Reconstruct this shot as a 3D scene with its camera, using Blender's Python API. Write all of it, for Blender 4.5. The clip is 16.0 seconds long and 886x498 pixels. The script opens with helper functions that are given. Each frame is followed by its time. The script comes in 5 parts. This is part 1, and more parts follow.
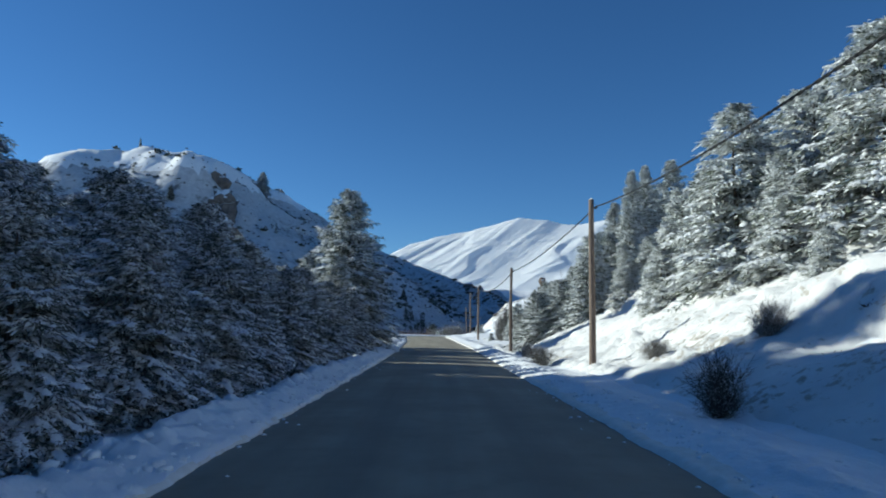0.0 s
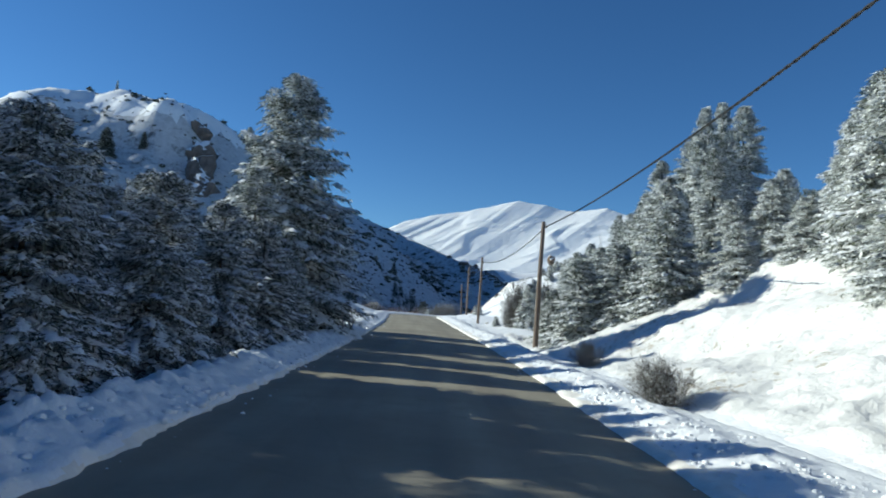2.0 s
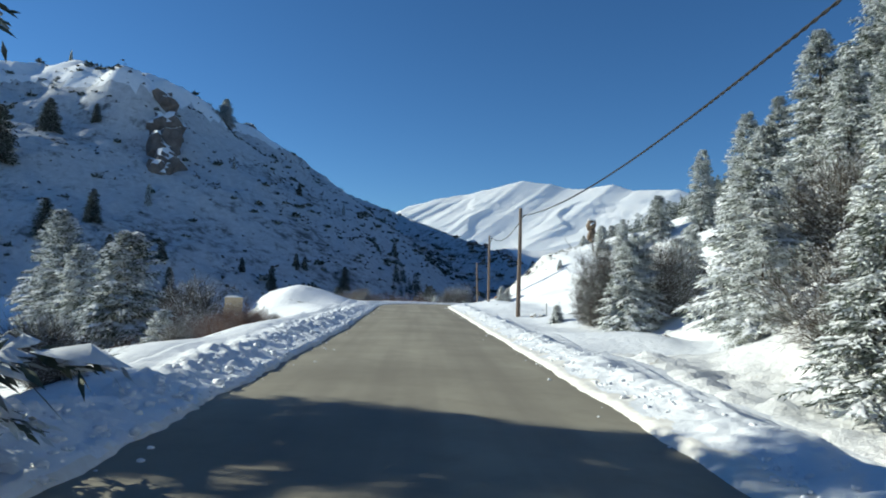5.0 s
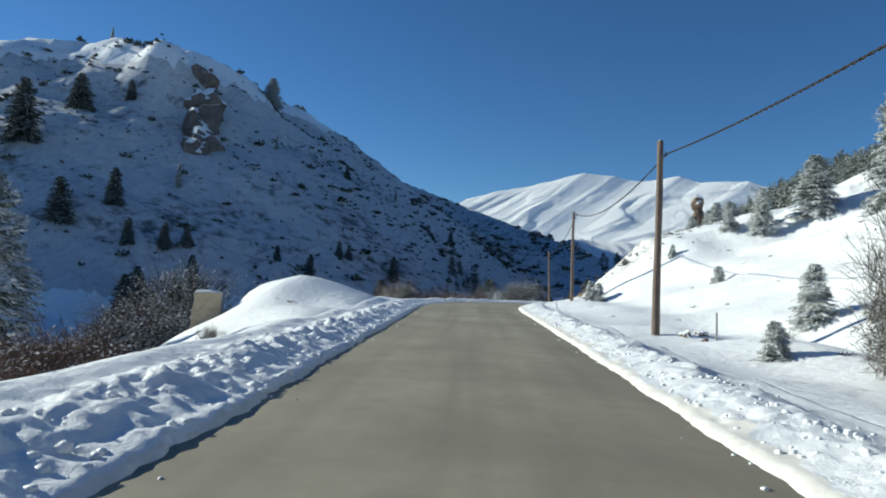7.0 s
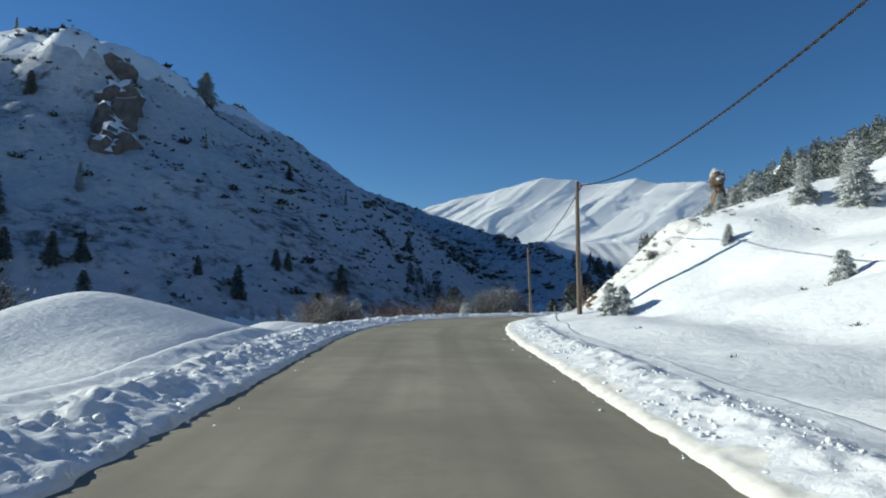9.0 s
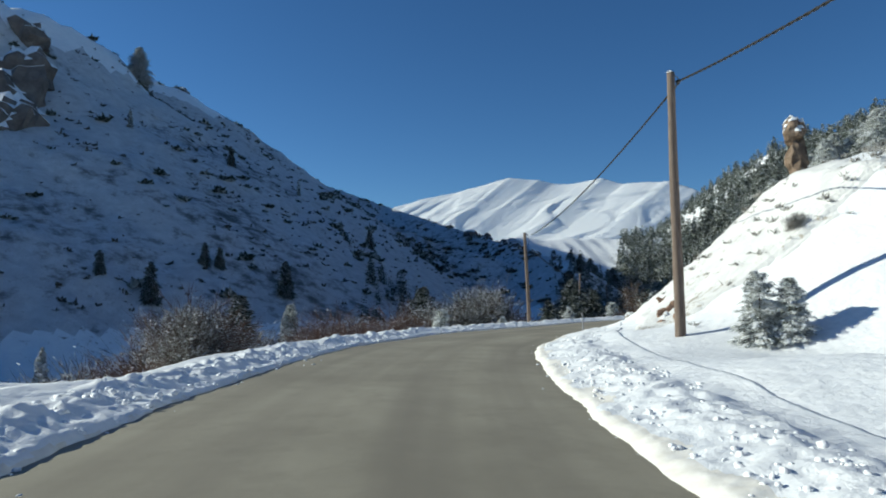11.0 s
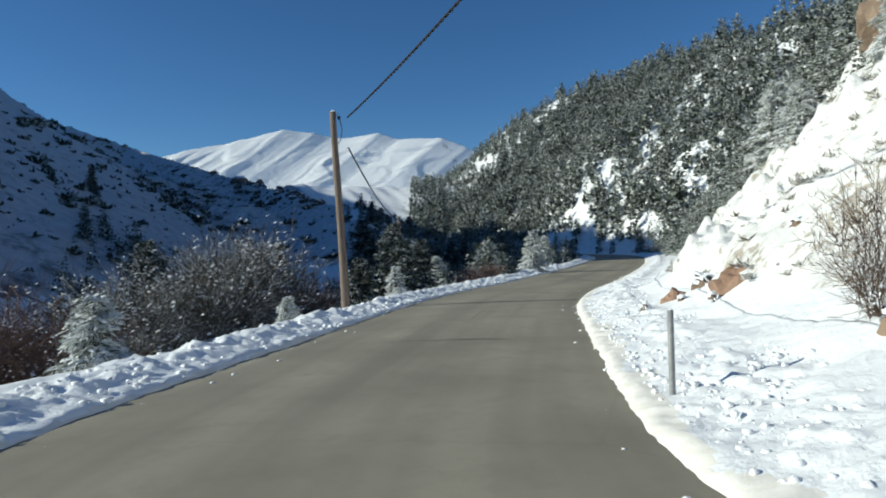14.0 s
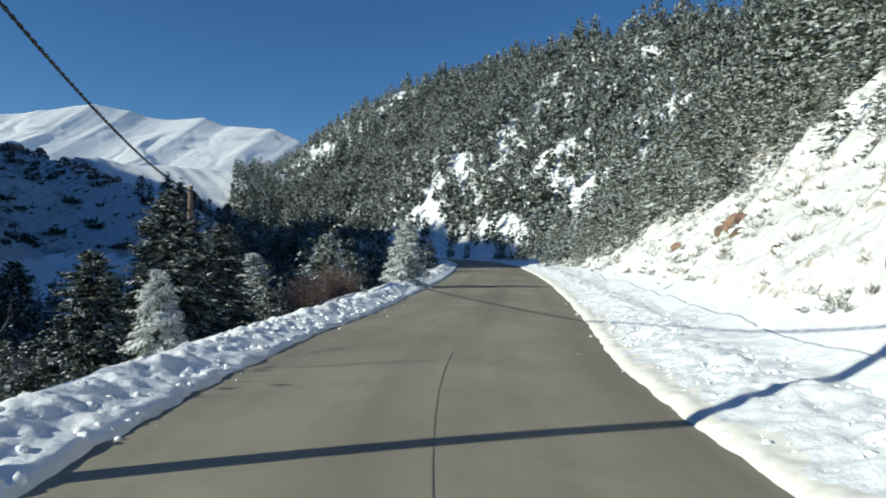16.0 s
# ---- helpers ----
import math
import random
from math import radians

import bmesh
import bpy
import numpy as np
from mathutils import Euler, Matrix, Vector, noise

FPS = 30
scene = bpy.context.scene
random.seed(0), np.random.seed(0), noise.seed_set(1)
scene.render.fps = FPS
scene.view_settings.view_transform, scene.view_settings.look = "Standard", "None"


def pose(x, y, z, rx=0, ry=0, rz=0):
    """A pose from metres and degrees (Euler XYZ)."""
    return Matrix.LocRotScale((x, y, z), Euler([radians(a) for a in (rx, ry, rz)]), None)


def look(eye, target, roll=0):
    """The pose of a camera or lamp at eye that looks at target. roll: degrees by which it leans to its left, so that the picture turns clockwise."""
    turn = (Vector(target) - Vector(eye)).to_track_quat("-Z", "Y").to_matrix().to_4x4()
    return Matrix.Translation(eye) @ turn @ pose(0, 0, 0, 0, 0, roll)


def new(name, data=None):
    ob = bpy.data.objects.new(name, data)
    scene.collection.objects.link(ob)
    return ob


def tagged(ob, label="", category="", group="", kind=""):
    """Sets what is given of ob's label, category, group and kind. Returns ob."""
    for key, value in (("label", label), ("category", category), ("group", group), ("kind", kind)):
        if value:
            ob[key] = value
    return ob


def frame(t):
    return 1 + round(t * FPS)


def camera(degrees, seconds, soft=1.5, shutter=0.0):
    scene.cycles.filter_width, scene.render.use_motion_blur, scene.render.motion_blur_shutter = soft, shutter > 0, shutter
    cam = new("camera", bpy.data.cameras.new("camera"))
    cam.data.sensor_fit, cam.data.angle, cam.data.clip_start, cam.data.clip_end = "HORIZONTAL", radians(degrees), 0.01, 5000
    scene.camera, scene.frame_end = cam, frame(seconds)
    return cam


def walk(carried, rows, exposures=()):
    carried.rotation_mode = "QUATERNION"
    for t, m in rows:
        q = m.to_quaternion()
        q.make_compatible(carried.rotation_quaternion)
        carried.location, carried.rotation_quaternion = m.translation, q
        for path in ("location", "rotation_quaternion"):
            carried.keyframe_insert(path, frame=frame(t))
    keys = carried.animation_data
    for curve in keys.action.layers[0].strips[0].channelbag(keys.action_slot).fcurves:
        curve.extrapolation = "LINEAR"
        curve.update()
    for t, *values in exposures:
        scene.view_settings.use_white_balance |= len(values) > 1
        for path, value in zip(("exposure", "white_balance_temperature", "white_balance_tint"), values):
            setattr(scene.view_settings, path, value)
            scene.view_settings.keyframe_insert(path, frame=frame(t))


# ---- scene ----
cam = camera(66.8, 16.0, soft=1.9)
EXPOSURE = [(0.0, 0.42, 6000, 0), (1.5, 0.47, 6050, 0), (3.0, 0.56, 6300, 0), (6.0, 0.54, 6350, 0), (8.0, 0.28, 6350, 0), (9.0, 0.27, 6350, 0), (11.0, 0.33, 6350, 0), (12.5, 0.3, 6350, 0), (14.5, 0.29, 6350, 0), (16.0, 0.33, 6350, 0)]
PATH = [
    (0, (-0.113, -2.155, 1.527), (-0.116, -0.169, 1.762), 0.8),
    (0.5, (-0.169, 2.417, 1.512), (-0.128, 4.409, 1.682), 2.9),
    (1, (-0.211, 6.982, 1.479), (-0.178, 8.975, 1.632), 3.3),
    (1.5, (-0.207, 11.533, 1.465), (-0.183, 13.526, 1.63), 3.6),
    (2, (-0.164, 16.057, 1.467), (-0.15, 18.049, 1.642), 4.3),
    (2.5, (-0.112, 20.569, 1.475), (-0.105, 22.562, 1.636), 4.0),
    (3, (-0.11, 25.06, 1.479), (-0.095, 27.053, 1.641), 2.6),
    (5.5, (-0.52, 47.402, 1.549), (-0.532, 49.398, 1.669), 1.5),
    (6, (-0.675, 51.886, 1.573), (-0.744, 53.881, 1.688), 1.0),
    (6.5, (-0.853, 56.392, 1.608), (-1.003, 58.383, 1.737), 1.9),
    (7, (-1.006, 60.852, 1.64), (-1.178, 62.842, 1.743), 2.5),
    (7.5, (-1.129, 65.258, 1.668), (-1.295, 67.25, 1.744), 3.4),
    (8, (-1.23, 69.638, 1.712), (-1.373, 71.631, 1.816), 3.2),
    (8.5, (-1.321, 74.073, 1.745), (-1.419, 76.066, 1.874), 1.4),
    (11, (-1.876, 96.337, 1.83), (-1.836, 98.332, 1.966), -0.2),
    (11.5, (-1.843, 100.733, 1.833), (-1.707, 102.72, 2.011), -0.4),
    (12, (-1.686, 105.05, 1.845), (-1.449, 107.028, 2.017), -1.0),
    (12.5, (-1.397, 109.268, 1.824), (-1.063, 111.235, 1.964), -1.8),
    (13, (-0.946, 113.411, 1.785), (-0.529, 115.366, 1.849), -2.0),
    (13.5, (-0.277, 117.488, 1.742), (0.267, 119.413, 1.739), -1.0),
    (14, (0.61, 121.485, 1.68), (1.292, 123.365, 1.674), -1.65),
    (14.5, (1.78, 125.45, 1.61), (2.58, 127.28, 1.597), -1.3),
    (15, (3.2, 129.28, 1.56), (4.12, 131.06, 1.522), -1.0),
    (15.5, (4.9, 133.18, 1.55), (5.945, 134.885, 1.503), -0.5),
    (16, (6.62, 137.0, 1.53), (7.75, 138.65, 1.522), 1.2),
]
walk(cam, [(t, look(eye, target, roll)) for t, eye, target, roll in PATH], exposures=EXPOSURE)

# ---------------------------------------------------------------- sky and sun
SUN_ELEVATION = 21.5
SUN_WAY = Vector((-0.972, 0.235, 0.0)).normalized()  # towards the sun, on the plan
world = bpy.data.worlds.new("winter_sky")
scene.world = world
world.use_nodes = True
wn = world.node_tree.nodes
sky = wn.new("ShaderNodeTexSky")
sky.sky_type = "NISHITA"
sky.sun_disc = False
sky.sun_elevation = radians(SUN_ELEVATION)
sky.sun_rotation = math.atan2(SUN_WAY.x, SUN_WAY.y)
sky.altitude = 2000
sky.air_density = 1.0
sky.dust_density = 0.0
sky.ozone_density = 5.0
wn["Background"].inputs["Strength"].default_value = 0.078
deep = wn.new("ShaderNodeHueSaturation")
deep.inputs["Hue"].default_value = 0.504
deep.inputs["Saturation"].default_value = 1.1
world.node_tree.links.new(sky.outputs["Color"], deep.inputs["Color"])
world.node_tree.links.new(deep.outputs["Color"], wn["Background"].inputs["Color"])

sun_data = bpy.data.lights.new("sun", "SUN")
sun_data.energy = 4.3
sun_data.angle = radians(0.53)
sun_data.color = (1.0, 0.96, 0.85)
sun = new("sun", sun_data)
to_sun = Vector((SUN_WAY.x, SUN_WAY.y, math.tan(radians(SUN_ELEVATION)))).normalized()
sun.matrix_world = look(to_sun * 300, (0, 0, 0))


# ---------------------------------------------------------------- materials
def material(name):
    m = bpy.data.materials.new(name)
    m.use_nodes = True
    return m, m.node_tree.nodes, m.node_tree.links, m.node_tree.nodes["Principled BSDF"]


def noise_node(n, l, scale, detail=6.0, rough=0.55, vec=None):
    t = n.new("ShaderNodeTexNoise")
    t.inputs["Scale"].default_value = scale
    t.inputs["Detail"].default_value = detail
    t.inputs["Roughness"].default_value = rough
    if vec is None:
        vec = n.new("ShaderNodeTexCoord").outputs["Object"]
    l.new(vec, t.inputs["Vector"])
    return t.outputs["Fac"]


def ramp(n, l, fac, stops):
    r = n.new("ShaderNodeValToRGB")
    while len(r.color_ramp.elements) < len(stops):
        r.color_ramp.elements.new(0.5)
    for e, (p, c) in zip(r.color_ramp.elements, stops):
        e.position, e.color = p, (*c, 1)
    l.new(fac, r.inputs["Fac"])
    return r.outputs["Color"]


def mixed(n, l, fac, a, b):
    m = n.new("ShaderNodeMix")
    m.data_type = "RGBA"
    l.new(fac, m.inputs["Factor"])
    for sock, v in ((m.inputs["A"], a), (m.inputs["B"], b)):
        if isinstance(v, tuple):
            sock.default_value = (*v, 1)
        else:
            l.new(v, sock)
    return m.outputs["Result"]


def math_node(n, l, op, a, b):
    m = n.new("ShaderNodeMath")
    m.operation = op
    for sock, v in zip(m.inputs, (a, b)):
        if isinstance(v, (int, float)):
            sock.default_value = v
        else:
            l.new(v, sock)
    return m.outputs[0]


def bump(n, l, bsdf, height, strength, distance):
    b = n.new("ShaderNodeBump")
    b.inputs["Strength"].default_value = strength
    b.inputs["Distance"].default_value = distance
    l.new(height, b.inputs["Height"])
    l.new(b.outputs["Normal"], bsdf.inputs["Normal"])


def snow_material(name, fleck=0.0, fleck_scale=0.6, fleck_color=(0.07, 0.055, 0.035), coarse=0.25, grain=2.2, low=(0.80, 0.82, 0.85), high=(0.90, 0.91, 0.92), soft=0.07):
    """Snow with a soft uneven surface; fleck: the share of darker flecks, dry grass and soil showing through or painted
    shade.
    """
    m, n, l, p = material(name)
    base = ramp(n, l, noise_node(n, l, 0.7, 5), [(0.3, low), (0.7, high)])
    if fleck:
        spots = math_node(n, l, "MULTIPLY", noise_node(n, l, fleck_scale, 9, 0.72), 1.0)
        patch = noise_node(n, l, fleck_scale * 0.09, 4, 0.6)
        both = math_node(n, l, "ADD", spots, math_node(n, l, "MULTIPLY", math_node(n, l, "SUBTRACT", patch, 0.5), 0.7))
        mask = ramp(n, l, both, [(0.70 - fleck, (0, 0, 0)), (0.70 + soft - fleck, (1, 1, 1))])
        dirt_and_shade = ramp(n, l, noise_node(n, l, fleck_scale * 4, 4), [(0.3, fleck_color), (0.7, tuple(c * 2.2 for c in fleck_color))])
        base = mixed(n, l, mask, base, dirt_and_shade)
    l.new(base, p.inputs["Base Color"])
    p.inputs["Roughness"].default_value = 0.62
    p.inputs["Specular IOR Level"].default_value = 0.25
    h = math_node(n, l, "ADD", noise_node(n, l, grain, 8, 0.62), math_node(n, l, "MULTIPLY", noise_node(n, l, grain * 0.2, 4), 2.0))
    bump(n, l, p, h, 0.6, coarse)
    return m


SNOW = snow_material("snow")
BANK_SNOW = snow_material("ploughed_snow", coarse=0.035, grain=13.0)
GROUND_SNOW = snow_material("snow_with_dry_grass", fleck=0.02, fleck_scale=1.2, coarse=0.09, grain=3.5)
# the grey flecks paint in the small shadows among the snow lumps
SLOPE_SNOW = snow_material("slope_snow", fleck=0.115, fleck_scale=3.2, fleck_color=(0.24, 0.215, 0.18), coarse=0.1, grain=6.0, low=(0.66, 0.66, 0.65), high=(0.81, 0.805, 0.79))
# base lowered to deepen the left hill's shade; the grey flecks are ground showing
SHADE_HILL_SNOW = snow_material("shade_darkened_hill_snow", fleck=0.16, fleck_scale=0.4, fleck_color=(0.08, 0.078, 0.075), coarse=0.3, soft=0.16, low=(0.47, 0.48, 0.5), high=(0.62, 0.63, 0.645))
MOUNTAIN_SNOW = snow_material("mountain_snow", fleck=0.008, fleck_scale=0.018, fleck_color=(0.12, 0.11, 0.1), coarse=1.5, low=(0.9, 0.91, 0.92), high=(0.95, 0.95, 0.95))


def asphalt_material():
    m, n, l, p = material("worn_asphalt")
    big = noise_node(n, l, 0.35, 5)
    fine = noise_node(n, l, 60, 4, 0.7)
    streak_map = n.new("ShaderNodeMapping")
    streak_map.inputs["Scale"].default_value = (1.1, 0.035, 1)
    l.new(n.new("ShaderNodeTexCoord").outputs["UV"], streak_map.inputs["Vector"])
    streak = noise_node(n, l, 1.0, 3, 0.5, streak_map.outputs["Vector"])
    c = ramp(n, l, big, [(0.3, (0.265, 0.238, 0.18)), (0.7, (0.40, 0.362, 0.275))])
    c = mixed(n, l, ramp(n, l, streak, [(0.4, (0, 0, 0)), (0.68, (0.6, 0.6, 0.6))]), c, (0.19, 0.165, 0.13))
    c = mixed(n, l, math_node(n, l, "MULTIPLY", fine, 0.3), c, (0.14, 0.132, 0.115))
    c = mixed(n, l, ramp(n, l, noise_node(n, l, 1.6, 6, 0.65), [(0.5, (0, 0, 0)), (0.75, (0.5, 0.5, 0.5))]), c, (0.2, 0.18, 0.14))
    cells = n.new("ShaderNodeTexVoronoi")
    cells.feature = "DISTANCE_TO_EDGE"
    cells.inputs["Scale"].default_value = 0.16
    warp = n.new("ShaderNodeMixRGB")
    warp.inputs["Fac"].default_value = 0.12
    co = n.new("ShaderNodeTexCoord")
    wob = n.new("ShaderNodeTexNoise")
    wob.inputs["Scale"].default_value = 1.3
    l.new(co.outputs["Object"], wob.inputs["Vector"])
    l.new(co.outputs["Object"], warp.inputs["Color1"])
    l.new(wob.outputs["Color"], warp.inputs["Color2"])
    l.new(warp.outputs["Color"], cells.inputs["Vector"])
    crack = ramp(n, l, cells.outputs["Distance"], [(0.0, (0.07, 0.07, 0.07)), (0.0015, (0, 0, 0))])
    c = mixed(n, l, crack, c, (0.05, 0.048, 0.042))
    l.new(c, p.inputs["Base Color"])
    p.inputs["Roughness"].default_value = 0.8
    p.inputs["Specular IOR Level"].default_value = 0.3
    bump(n, l, p, fine, 0.3, 0.01)
    return m


ASPHALT = asphalt_material()


def plain(name, low, high, scale, rough=0.8, relief=0.01, stretch=None):
    m, n, l, p = material(name)
    vec = None
    if stretch:
        mp = n.new("ShaderNodeMapping")
        mp.inputs["Scale"].default_value = stretch
        l.new(n.new("ShaderNodeTexCoord").outputs["Object"], mp.inputs["Vector"])
        vec = mp.outputs["Vector"]
    f = noise_node(n, l, scale, 8, 0.65, vec)
    l.new(ramp(n, l, f, [(0.3, low), (0.7, high)]), p.inputs["Base Color"])
    p.inputs["Roughness"].default_value = rough
    p.inputs["Specular IOR Level"].default_value = 0.3
    bump(n, l, p, f, 0.7, relief)
    return m


def frosted(name, green_low, green_high, frost, share):
    """Foliage of which a share of the twigs is white with frost."""
    m, n, l, p = material(name)
    g = n.new("ShaderNodeNewGeometry")
    leaf = ramp(n, l, noise_node(n, l, 3.0, 5), [(0.3, green_low), (0.7, green_high)])
    tuft_noise = noise_node(n, l, 1.7, 3, 0.6)
    both = math_node(n, l, "ADD", math_node(n, l, "MULTIPLY", g.outputs["Random Per Island"], 0.5), math_node(n, l, "MULTIPLY", tuft_noise, 0.95))
    low = 1.04 - 0.62 * share
    mask = ramp(n, l, both, [(max(0.0, low - 0.13), (0, 0, 0)), (min(1.0, low + 0.13), (1, 1, 1))])
    l.new(mixed(n, l, mask, leaf, frost), p.inputs["Base Color"])
    p.inputs["Roughness"].default_value = 0.75
    p.inputs["Specular IOR Level"].default_value = 0.25
    return m


BARK = plain("bark", (0.05, 0.04, 0.03), (0.13, 0.1, 0.08), 9.0, 0.9, 0.02)
POLE_WOOD = plain("weathered_pole_wood", (0.11, 0.075, 0.058), (0.25, 0.2, 0.165), 6.0, 0.85, 0.008, (6, 6, 0.35))
CABLE = plain("black_cable", (0.012, 0.012, 0.012), (0.03, 0.03, 0.03), 30, 0.55, 0.003)
TWIGS = plain("bare_twigs", (0.09, 0.06, 0.045), (0.2, 0.15, 0.12), 4.0, 0.9)
FROST = plain("hoar_frost", (0.72, 0.74, 0.77), (0.88, 0.89, 0.9), 5.0, 0.7)
ROCK = plain("brown_rock", (0.10, 0.07, 0.05), (0.34, 0.25, 0.18), 1.2, 0.9, 0.12)
RED_EARTH = plain("red_earth_and_rock", (0.17, 0.1, 0.07), (0.37, 0.245, 0.175), 3.0, 0.9, 0.08)
DARK_ROCK = plain("dark_cliff_rock", (0.07, 0.06, 0.055), (0.22, 0.19, 0.17), 0.5, 0.9, 0.3)
STONE = plain("pale_dressed_stone", (0.42, 0.33, 0.22), (0.6, 0.5, 0.36), 2.5, 0.85, 0.03)
SCRUB = plain("dark_scrub", (0.05, 0.047, 0.04), (0.15, 0.135, 0.11), 2.0, 0.9)
RED_TWIGS = plain("red_brown_twigs", (0.13, 0.08, 0.065), (0.3, 0.2, 0.16), 4.0, 0.9)
DIRTY_SNOW = plain("gritty_snow_edge", (0.74, 0.7, 0.63), (0.88, 0.86, 0.82), 5.0, 0.75, 0.02)
CRACK = plain("crack_filling", (0.13, 0.115, 0.09), (0.22, 0.2, 0.155), 20, 0.9, 0.003)
STEEL = plain("galvanised_steel", (0.2, 0.2, 0.2), (0.35, 0.35, 0.36), 20, 0.5, 0.002)

PALE_GRASS = frosted("pale_frosted_grass", (0.13, 0.115, 0.095), (0.27, 0.245, 0.205), (0.62, 0.61, 0.58), 0.5)
FROSTED_TWIGS = frosted("frosted_twigs", (0.08, 0.065, 0.05), (0.17, 0.14, 0.115), (0.5, 0.5, 0.48), 0.35)
NEEDLES = frosted("fir_needles", (0.05, 0.066, 0.048), (0.13, 0.15, 0.108), (0.72, 0.75, 0.75), 0.45)
# a darker copy of the fir needles, with the shade put into the colour
SHADE_DARK_NEEDLES = frosted("shade_darkened_fir_needles", (0.028, 0.038, 0.028), (0.07, 0.085, 0.062), (0.45, 0.48, 0.48), 0.3)
WOOD_NEEDLES = frosted("far_fir_needles", (0.04, 0.052, 0.036), (0.11, 0.125, 0.09), (0.52, 0.55, 0.53), 0.4)
WHITE_NEEDLES = frosted("frosted_needles", (0.07, 0.085, 0.06), (0.17, 0.19, 0.14), (0.8, 0.82, 0.81), 0.56)
RIME_NEEDLES = frosted("rimed_needles", (0.04, 0.052, 0.042), (0.10, 0.115, 0.095), (0.72, 0.75, 0.76), 0.42)

# ---------------------------------------------------------------- the plan of the road
CENTER = [(-0.05, -60), (-0.05, 0), (-0.2, 20), (-0.35, 36), (-0.55, 48), (-1.15, 66), (-1.5, 74), (-2.2, 90), (-2.75, 102),
          (-2.5, 110), (-1.6, 117.5), (-0.2, 122), (1.5, 127.2), (4.6, 133), (9.2, 141), (13.3, 146.5), (18.4, 152.2), (29.6, 165.5),
          (40, 179), (49, 192), (55, 206), (56, 222), (52, 240), (44, 258)]
HALF = [(-60, 2.85), (45, 2.85), (70, 2.65), (102, 3.0), (115, 3.0), (140, 2.7), (300, 2.7)]
RISE = [(-60, -0.1), (0, -0.08), (25, -0.13), (47, -0.08), (60, 0.02), (74, 0.14), (96, 0.22), (104, 0.24), (113, 0.2), (121, 0.12),
        (128, 0.02), (134, -0.09), (140, -0.19), (150, -0.23), (170, -0.2), (300, 0.1)]


def table(rows):
    return np.array([r[0] for r in rows], float), [np.array([r[k] for r in rows], float) for k in range(1, len(rows[0]))]


def smooth_line(points, step=0.5):
    """A centripetal curve through the points, sampled at even steps."""
    p = np.array(points, float)
    p = np.vstack([2 * p[0] - p[1], p, 2 * p[-1] - p[-2]])
    out = []
    for i in range(1, len(p) - 2):
        k = max(2, int(np.hypot(*(p[i + 1] - p[i])) / step))
        u = np.linspace(0, 1, k, endpoint=False)[:, None]
        a, b, c, d = p[i - 1], p[i], p[i + 1], p[i + 2]
        out.append(0.5 * (2 * b + (c - a) * u + (2 * a - 5 * b + 4 * c - d) * u ** 2 + (3 * b - a - 3 * c + d) * u ** 3))
    return np.vstack(out)


LINE = smooth_line(CENTER)
STEP = np.hypot(*np.gradient(LINE, axis=0).T)
AHEAD = np.gradient(LINE, axis=0) / STEP[:, None]
RIGHT = np.c_[AHEAD[:, 1], -AHEAD[:, 0]]
# the tables go by the y at which the centre line passes, as if the line went on straight
MARK = LINE[:, 1]


def lookup(rows, y):
    t, v = table(rows)
    return np.interp(y, t, v[0])


ROAD_Z = lookup(RISE, MARK)
ROAD_HALF = lookup(HALF, MARK)


def lateral(x, y):
    """For arrays of places: the index on the centre line and the signed distance from it, right positive."""
    x, y = np.asarray(x, float), np.asarray(y, float)
    idx = np.zeros(x.shape, int)
    flat_x, flat_y, flat_i = x.ravel(), y.ravel(), idx.ravel()
    for a in range(0, flat_x.size, 4000):
        d = (flat_x[a:a + 4000, None] - LINE[None, :, 0]) ** 2 + (flat_y[a:a + 4000, None] - LINE[None, :, 1]) ** 2
        flat_i[a:a + 4000] = d.argmin(1)
    idx = flat_i.reshape(x.shape)
    off = (x - LINE[idx, 0]) * RIGHT[idx, 0] + (y - LINE[idx, 1]) * RIGHT[idx, 1]
    dist = np.hypot(x - LINE[idx, 0], y - LINE[idx, 1])
    return idx, np.where(off < 0, -dist, dist)


# right side: start of the slope, its grade and width, the grade above it
RIGHT_SIDE = [(-60, 5.2, 0.62, 13, 0.3), (45, 5.2, 0.62, 13, 0.3), (58, 6.5, 0.62, 15, 0.35), (66, 9.5, 0.7, 16, 0.3), (80, 10, 0.6, 18, 0.3), (90, 9.5, 0.5, 18, 0.35), (104, 10, 0.5, 10, 0.3),
              (112, 9, 0.55, 8, 0.28), (118, 6.0, 0.84, 5.5, 0.25), (125, 4.7, 1.12, 4.6, 0.26), (140, 4.5, 1.25, 4.8, 0.4), (150, 4.6, 1.15, 7, 0.5), (165, 4.8, 1.05, 9, 0.5), (185, 5.5, 0.6, 12, 0.5), (260, 6, 0.5, 18, 0.4)]
# height of the ground beside the road over the road
VERGE_RIGHT = [(-60, 0.15), (24, 0.12), (40, -0.1), (51, -0.25), (66, 0.0), (85, 0.1), (100, 0.4), (112, 0.85), (120, 0.5), (140, 0.35), (260, 0.3)]
VERGE_LEFT = [(-60, -0.15), (50, -0.1), (62, 0.25), (92, 0.3), (108, 0.2), (140, -0.1), (260, -0.1)]
# left side: start of the drop, its grade and width
LEFT_SIDE = [(-60, 5, 0.2, 10), (50, 5, 0.2, 10), (60, 5.2, 0.42, 8), (76, 4.6, 0.6, 7), (82, 5.2, 0.6, 7), (88, 7.4, 0.6, 7), (93, 9, 0.6, 7), (99, 9.2, 0.6, 7), (108, 5, 0.5, 11), (140, 4.4, 0.5, 11), (260, 4.4, 0.4, 10)]

